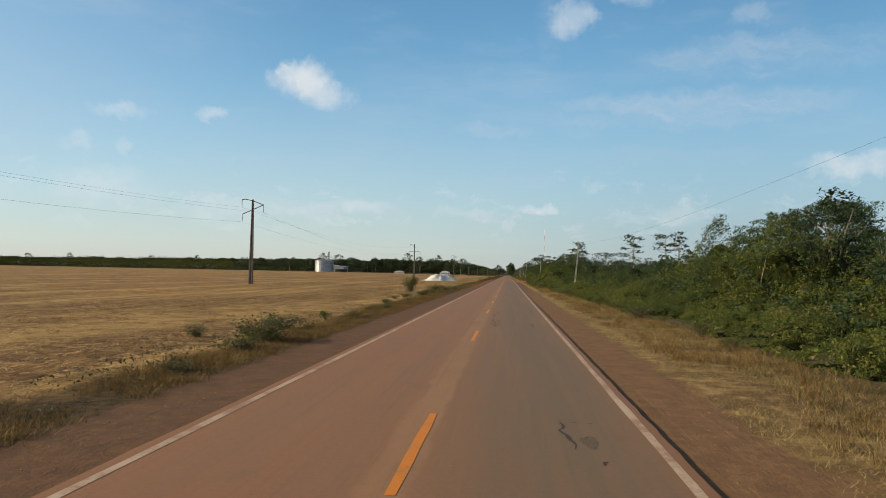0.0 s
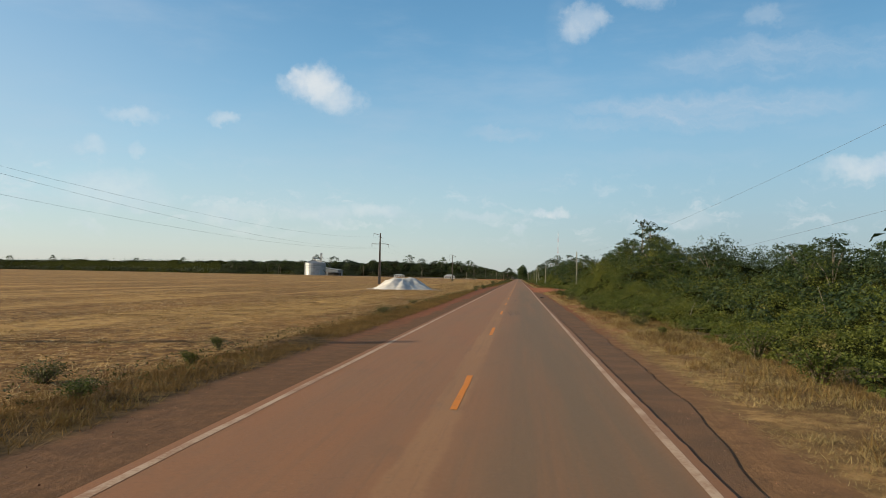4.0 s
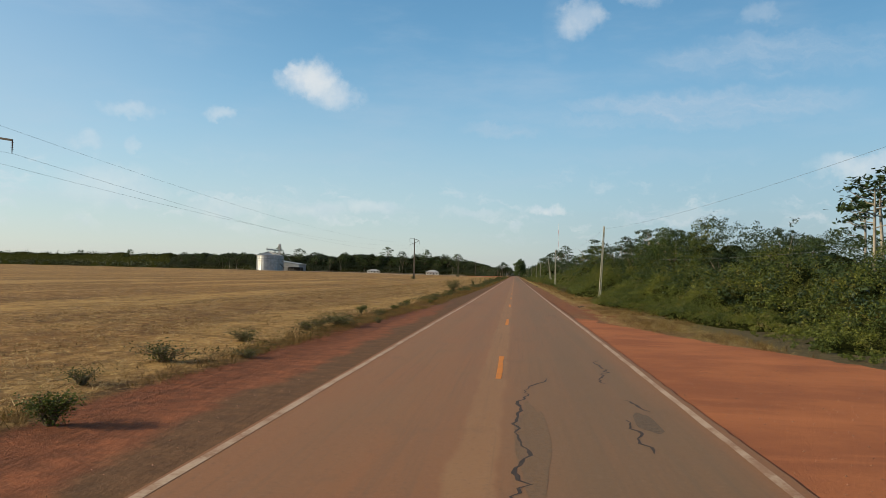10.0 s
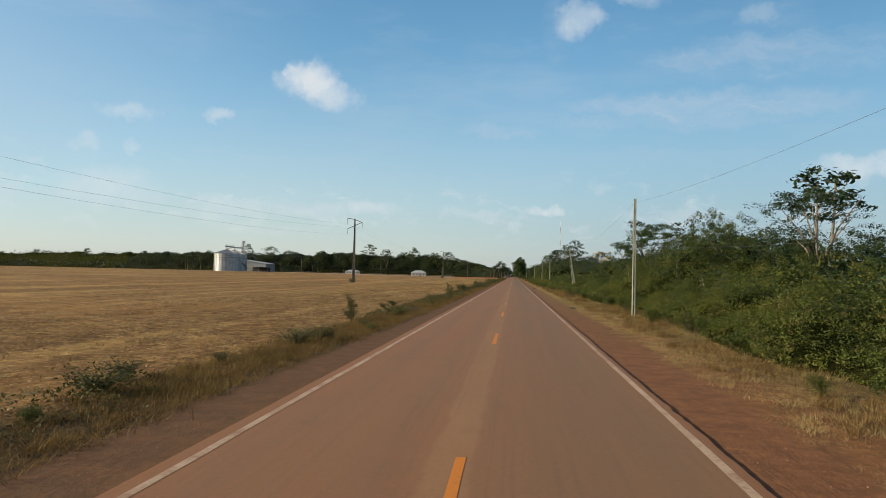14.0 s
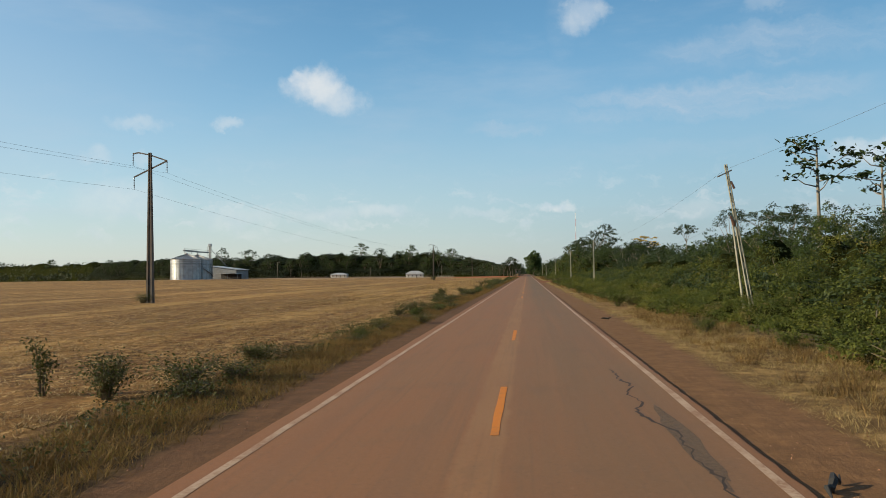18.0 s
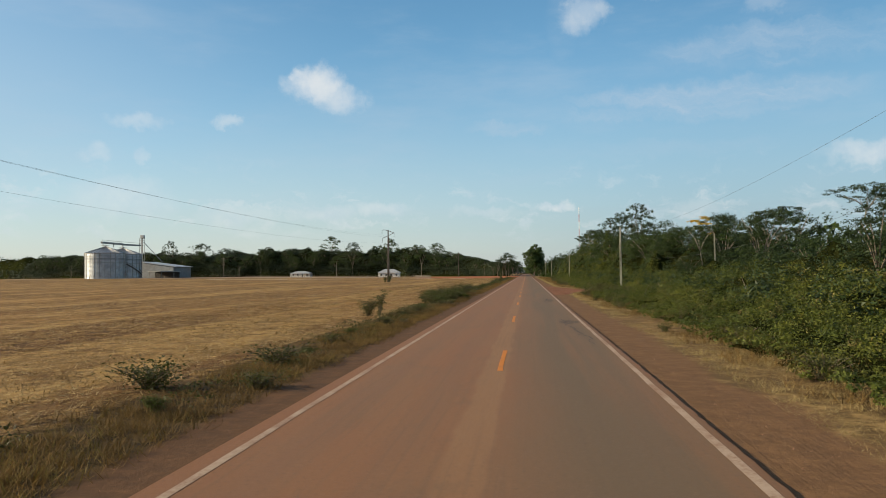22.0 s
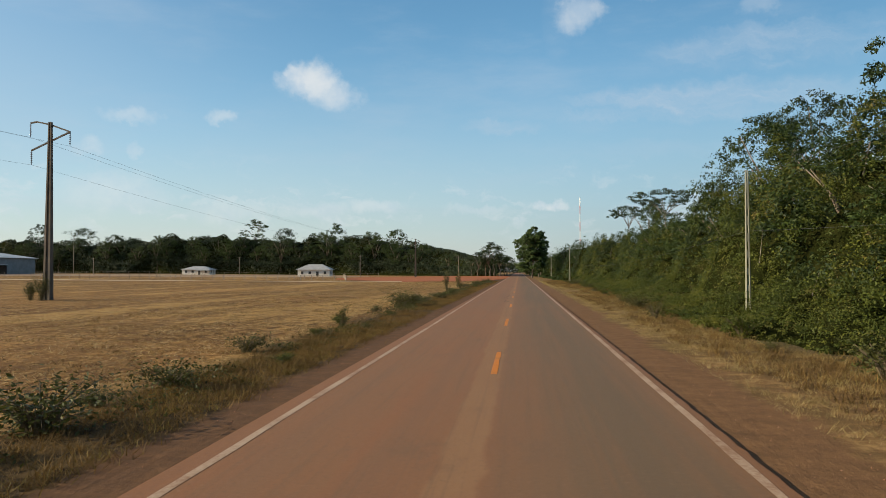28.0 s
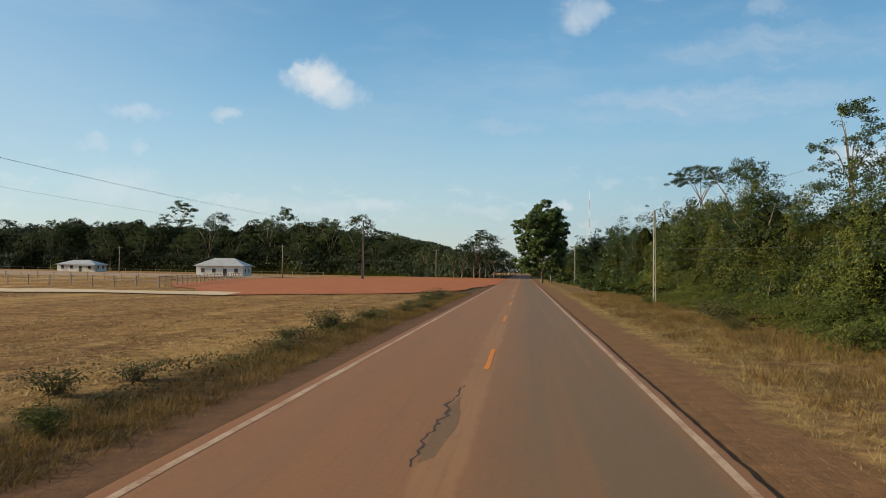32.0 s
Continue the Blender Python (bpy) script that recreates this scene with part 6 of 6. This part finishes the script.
def bin_thing(x, y, r, eave, peak):
    ob = thing("grain_silo", "round corrugated galvanised steel grain silo with conical roof", "silo", pose(x, y, SZ - 0.1), "grain silos of the farm")
    t = np.linspace(0, 2 * np.pi, 48, endpoint=False)
    zs = [0.0, 0.35, eave * 0.33, eave * 0.66, eave]
    band = np.concatenate([np.stack([(r + 0.05) * np.cos(np.linspace(0, 2 * np.pi, 48, endpoint=False)), (r + 0.05) * np.sin(np.linspace(0, 2 * np.pi, 48, endpoint=False)), np.full(48, z)], 1) for z in (eave * 0.74, eave * 0.80)])
    kk = np.arange(48)
    part("wall_band", np_mesh("wall_band", band, np.stack([kk, (kk + 1) % 48, 48 + (kk + 1) % 48, 48 + kk], 1), M_CLAD, True), ob, "darker weathered ring of sheets")
    v = np.concatenate([np.stack([r * np.cos(t), r * np.sin(t), 0 * t + z], 1) for z in zs])
    k = np.arange(48)
    f = np.concatenate([np.stack([a * 48 + k, a * 48 + (k + 1) % 48, (a + 1) * 48 + (k + 1) % 48, (a + 1) * 48 + k], 1) for a in range(4)])
    part("wall", np_mesh("wall", v, f, M_STEEL, True), ob)
    rr = (r + 0.25, r * 0.55, 1.1, 0.8, 0.8, 0.1)
    zz = (eave - 0.1, eave + (peak - eave) * 0.45, peak - 0.7, peak - 0.5, peak, peak + 0.3)
    v = np.concatenate([np.stack([a * np.cos(t), a * np.sin(t), 0 * t + z], 1) for a, z in zip(rr, zz)])
    f = np.concatenate([np.stack([a * 48 + k, a * 48 + (k + 1) % 48, (a + 1) * 48 + (k + 1) % 48, (a + 1) * 48 + k], 1) for a in range(5)])
    part("roof", np_mesh("roof", v, f, M_STEEL), ob, "ribbed conical steel roof")
    for a in range(24):
        q = 2 * math.pi * a / 24
        p = Pile().box(-0.07, 0.07, -0.09, 0.09, 0, eave, pose((r + 0.06) * math.cos(q), (r + 0.06) * math.sin(q), 0, 0, 0, math.degrees(q)))
        part("stiffener", p.mesh("stiffener", M_IRON), ob)
    for a in range(32):
        q = 2 * math.pi * a / 32
        p = Pile().tube([((r + 0.1) * math.cos(q), (r + 0.1) * math.sin(q), eave + 0.05), (r * 0.55 * math.cos(q), r * 0.55 * math.sin(q), eave + (peak - eave) * 0.45 + 0.12), (1.1 * math.cos(q), 1.1 * math.sin(q), peak - 0.6)], 0.09, 3)
        part("roof_rib", p.mesh("roof_rib", M_IRON), ob)
    part("roof_walkway", Pile().tube([(2.2 * math.cos(a), 2.2 * math.sin(a), peak + 0.15) for a in np.linspace(0, 2 * np.pi, 17)], 0.10, 4).mesh("roof_walkway", M_IRON), ob)
    for z in (eave * 0.62, eave * 0.88, eave * 0.985):
        p = Pile().tube([((r + 0.12) * math.cos(a), (r + 0.12) * math.sin(a), z) for a in np.linspace(0, 2 * np.pi, 41)], 0.15, 4)
        part("wind_ring", p.mesh("wind_ring", M_IRON), ob)
    return ob


bin_thing(-235.0, 932, 10.7, 14.5, 18.6)
back_bin = bin_thing(-238.9, 956.8, 10.7, 14.5, 18.6)
stair = [(11.25 * math.cos(radians(-62 + 9 * k)), 11.25 * math.sin(radians(-62 + 9 * k)), 9.8 - 0.95 * k) for k in range(9)]
part("stair", Pile().tube(stair, 0.28, 4).mesh("stair", M_TIMBER), back_bin, "dark steel stair winding down the wall")
part("stair_rail", Pile().tube([(x * 1.05, y * 1.05, z + 1.0) for x, y, z in stair], 0.06, 4).mesh("stair_rail", M_TIMBER), back_bin, "dark handrail")

gantry = thing("grain_conveyor", "steel conveyor bridge running over the silo roofs", "conveyor", pose(0, 0, SZ))
part("bridge", Pile().tube([(-236.0, 930, 20.4), (-238.9, 956.8, 20.4)], 0.75, 4).mesh("bridge", M_IRON), gantry)
part("bridge", Pile().tube([(-238.9, 956.8, 20.2), (-241.0, 981, 20.6)], 0.7, 4).mesh("bridge", M_IRON), gantry)
for x, y in ((-236.4, 932), (-237.6, 944.5), (-238.9, 956.8)):
    part("leg", Pile().tube([(x, y, 18.3), (x, y, 20.0)], 0.25, 4).mesh("leg", M_IRON), gantry)

for k in range(10):
    a, b = Vector((-236.0, 930, 20.0)).lerp(Vector((-238.9, 956.8, 20.0)), k / 10), Vector((-236.0, 930, 21.9)).lerp(Vector((-238.9, 956.8, 21.9)), (k + 0.5) / 10)
    part("handrail_brace", Pile().tube([a, b], 0.10, 3).mesh("handrail_brace", M_IRON), gantry)
part("handrail", Pile().tube([(-236.0, 930, 21.9), (-238.9, 956.8, 21.9), (-241.0, 981, 22.0)], 0.09, 4).mesh("handrail", M_IRON), gantry)

tower = thing("elevator_tower", "slim steel bucket elevator tower beside the silos", "tower", pose(-241, 983, SZ - 0.1))
for sx in (-1, 1):
    for sy in (-1, 1):
        part("post", Pile().tube([(sx * 1.1, sy * 1.1, 0), (sx * 1.1, sy * 1.1, 25.5)], 0.16, 4).mesh("post", M_IRON), tower)
for k in range(8):
    z = 3 * k
    part("brace", Pile().tube([(-1.1, -1.1, z), (1.1, -1.1, z + 3)], 0.1, 4).mesh("brace", M_IRON), tower)
    part("platform", Pile().box(-1.2, 1.2, -1.2, 1.2, z + 2.9, z + 3.02).mesh("platform", M_IRON), tower)
part("elevator_leg", Pile().box(-0.45, 0.45, -0.4, 0.4, 0, 26.6).mesh("elevator_leg", M_STEEL), tower)
part("head", Pile().box(-1.0, 1.6, -0.7, 0.7, 25.2, 27.4, None, 0.25).mesh("head", M_STEEL), tower)
part("downspout", Pile().tube([(1.0, 0, 23.0), (11.5, 4.0, 10.2)], 0.22, 6).mesh("downspout", M_IRON), tower)

shed = thing("grain_shed", "steel-clad grain shed with a pale sloping roof", "shed", pose(19.0, 42.0, SZ - 0.1) @ Matrix.Diagonal((1.22, 1.0, 0.98, 1)))
part("wall", Pile().box(-213.5, -194.8, 938, 962, 0, 7.2).mesh("wall", M_CLAD), shed)
part("gable", Pile().add([(-213.6, 937.9, 7.2), (-194.7, 937.9, 7.2), (-213.6, 937.9, 10.4), (-213.6, 962.1, 7.2), (-194.7, 962.1, 7.2), (-213.6, 962.1, 10.4)], [(0, 1, 2), (3, 5, 4), (0, 2, 5, 3), (1, 4, 5, 2), (0, 3, 4, 1)]).mesh("gable", M_CLAD), shed)
part("roof", Pile().add([(-214.2, 937.2, 10.65), (-193.8, 937.2, 7.2), (-193.8, 962.8, 7.2), (-214.2, 962.8, 10.65), (-214.2, 937.2, 10.85), (-193.8, 937.2, 7.4), (-193.8, 962.8, 7.4), (-214.2, 962.8, 10.85)],
                        [(3, 2, 1, 0), (4, 5, 6, 7), (0, 1, 5, 4), (1, 2, 6, 5), (2, 3, 7, 6), (3, 0, 4, 7)]).mesh("roof", M_SHEET), shed, "pale sheet roof")
part("lean_to", Pile().box(-205, -191, 930, 938, 4.1, 4.4).mesh("lean_to", M_SHEET), shed, "low sheet awning")
part("opening", Pile().box(-204.6, -191.4, 937.6, 937.85, 0, 4.0).mesh("opening", M_DARK), shed, "dark open bay")
for x in (-204.5, -198, -191.4):
    part("post", Pile().box(x - 0.12, x + 0.12, 930.2, 930.44, 0, 4.1).mesh("post", M_IRON), shed)


# ---------------------------------------------------------------- farm houses
def house(x, y, w, d, eave, ridge, turn, veranda):
    ob = thing("farm_house", "low white farm house with a pale sheet hip roof" + (" and veranda" if veranda else ""), "house", pose(x, y, float(ground_z(x, y)) + 0.02, 0, 0, turn))
    part("wall", Pile().box(-w / 2, w / 2, -d / 2, d / 2, -0.2, eave).mesh("wall", M_WALL), ob)
    a, b, c = w / 2 + 0.7, d / 2 + 0.7, w * 0.22
    v = [(-a, -b, eave - 0.1), (a, -b, eave - 0.1), (a, b, eave - 0.1), (-a, b, eave - 0.1), (-c, 0, ridge), (c, 0, ridge)]
    part("roof", Pile().add(v, [(0, 1, 5, 4), (1, 2, 5), (2, 3, 4, 5), (3, 0, 4), (3, 2, 1, 0)]).mesh("roof", M_SHEET), ob, "pale sheet hip roof")
    for k in range(4):
        wx = -w / 2 + w * (k + 0.6) / 4.2
        win = part("door" if k == 2 else "window", Pile().box(wx - 0.5, wx + 0.5, -d / 2 - 0.04, -d / 2 + 0.1, 0.0 if k == 2 else 0.95, 2.05).mesh("opening", M_DARK), ob, "dark open doorway" if k == 2 else "dark window")
        if k != 2:
            part("sill", Pile().box(wx - 0.6, wx + 0.6, -d / 2 - 0.12, -d / 2, 0.86, 0.95).mesh("sill", M_WALL), win)
    for k in range(2):
        wy = -d / 2 + d * (k + 0.7) / 2.4
        part("window", Pile().box(w / 2 - 0.1, w / 2 + 0.04, wy - 0.5, wy + 0.5, 0.95, 2.05).mesh("opening", M_DARK), ob, "dark window")
    if veranda:
        part("veranda_roof", Pile().box(w * 0.12, w / 2 + 0.6, -d / 2 - 2.6, -d / 2, eave - 0.55, eave - 0.4).mesh("veranda_roof", M_SHEET), ob)
        for k in range(3):
            vx = w * 0.14 + (w * 0.36 + 0.3) * k / 2
            part("veranda_post", Pile().box(vx - 0.08, vx + 0.08, -d / 2 - 2.5, -d / 2 - 2.34, 0, eave - 0.5).mesh("veranda_post", M_WALL), ob)


house(-82.4, 984.0, 12.8, 9.0, 2.9, 5.0, 6, False)
house(-150.0, 1024.0, 13.0, 8.0, 2.5, 4.0, 4, True)


# ---------------------------------------------------------------- fences, yard posts, mast
def fence(x0, y0, x1, y1, step, h, rails, label):
    ob = thing("fence", label, "fence", group="farm fences")
    L = math.hypot(x1 - x0, y1 - y0)
    m = int(L / step)
    post = Pile().tube([(0, 0, -0.3), (0, 0, h)], [0.09, 0.075], 6).mesh("post", M_POSTWOOD)
    for k in range(m + 1):
        x, y = x0 + (x1 - x0) * k / m, y0 + (y1 - y0) * k / m
        part("post", post, ob, "", pose(x, y, float(ground_z(x, y)), rnd.uniform(-3, 3), rnd.uniform(-3, 3), 0))
    for q in range(rails):
        pts = [(x0 + (x1 - x0) * k / 12, y0 + (y1 - y0) * k / 12, float(ground_z(x0 + (x1 - x0) * k / 12, y0 + (y1 - y0) * k / 12)) + h * (0.92 - 0.32 * q)) for k in range(13)]
        part("rail", Pile().tube(pts, 0.045 if rails > 1 else 0.03, 4).mesh("rail", M_POSTWOOD), ob)


fence(-132, 878, -42, 868, 3.0, 1.35, 2, "weathered wooden post and rail fence round a paddock")
fence(-42, 868, -60, 940, 3.2, 1.35, 2, "weathered wooden post and rail fence round a paddock")
fence(-110, 905, -62, 900, 3.2, 1.3, 2, "weathered wooden corral fence beside the yard")
fence(-300, 1010, -62, 1014, 5.0, 1.4, 1, "line of wooden fence posts before the forest")
fence(-300, 908, -140, 930, 5.0, 1.3, 1, "line of wooden fence posts along the farm yard")
for x, y, h in ((-60.3, 968, 8.5), (-117, 990, 8.0), (-26.5, 1018, 9.0), (-188, 985, 12.5), (-300, 1000, 9.0), (-176, 980, 7.0)):
    ob = thing("yard_pole", "thin wooden service pole standing in the farm yard", "utility pole", pose(x, y, float(ground_z(x, y))), "farm yard poles")
    part("shaft", Pile().tube([(0, 0, -0.4), (0, 0, h)], [0.15, 0.10], 7).mesh("shaft", M_POSTWOOD, True), ob)
    part("crossarm", beam((-0.9, 0, h - 0.4), (0.9, 0, h - 0.4), 0.07).mesh("crossarm", M_POSTWOOD), ob)

mast = thing("radio_mast", "very tall thin red and white lattice radio mast", "radio mast", pose(87, 1757, -0.2))
M_MASTRED = plain("mast_red_paint", (0.42, 0.10, 0.06), (0.34, 0.09, 0.06), 1.0, 9.0)
for k in range(9):
    z0, z1 = 12 * k, 12 * (k + 1)
    p = Pile()
    for a in range(3):
        c, s = 0.7 * math.cos(2.1 * a), 0.7 * math.sin(2.1 * a)
        p.tube([(c, s, z0), (c, s, z1)], 0.12, 4)
        c2, s2 = 0.7 * math.cos(2.1 * (a + 1)), 0.7 * math.sin(2.1 * (a + 1))
        for q in range(4):
            p.tube([(c, s, z0 + 3 * q), (c2, s2, z0 + 3 * q + 3)], 0.06, 3)
    part("mast_section", p.mesh("mast_section", M_MASTRED if k % 2 else M_SHEET), mast)

# ---------------------------------------------------------------- litter
def shred(x, y, length, turn, seed):
    rnd = random.Random(seed)
    pts = [(length * (k / 7 - 0.5), rnd.gauss(0, 0.05) * length, 0.02 + abs(rnd.gauss(0, 0.05))) for k in range(8)]
    p = Pile().tube(pts, [0.01, 0.03, 0.045, 0.04, 0.05, 0.035, 0.03, 0.01], 6)
    tagged(part("tyre_shred", p.mesh("tyre_shred", M_LITTER), None, "", pose(x, y, -0.05 if x > 3.5 else 0.0, 0, 0, turn)), "torn black strip of tyre rubber on the shoulder", "litter", "litter on the shoulder")


for k, (x, y, l, t) in enumerate(((4.35, 478.6, 0.55, 20), (3.68, 449.8, 0.7, 60), (3.9, 187.6, 0.5, 10), (5.3, 301.7, 0.6, 0), (5.0, 398.0, 1.2, 120), (3.75, 237.0, 0.3, 30))):
    shred(x, y, l, t, 400 + k)
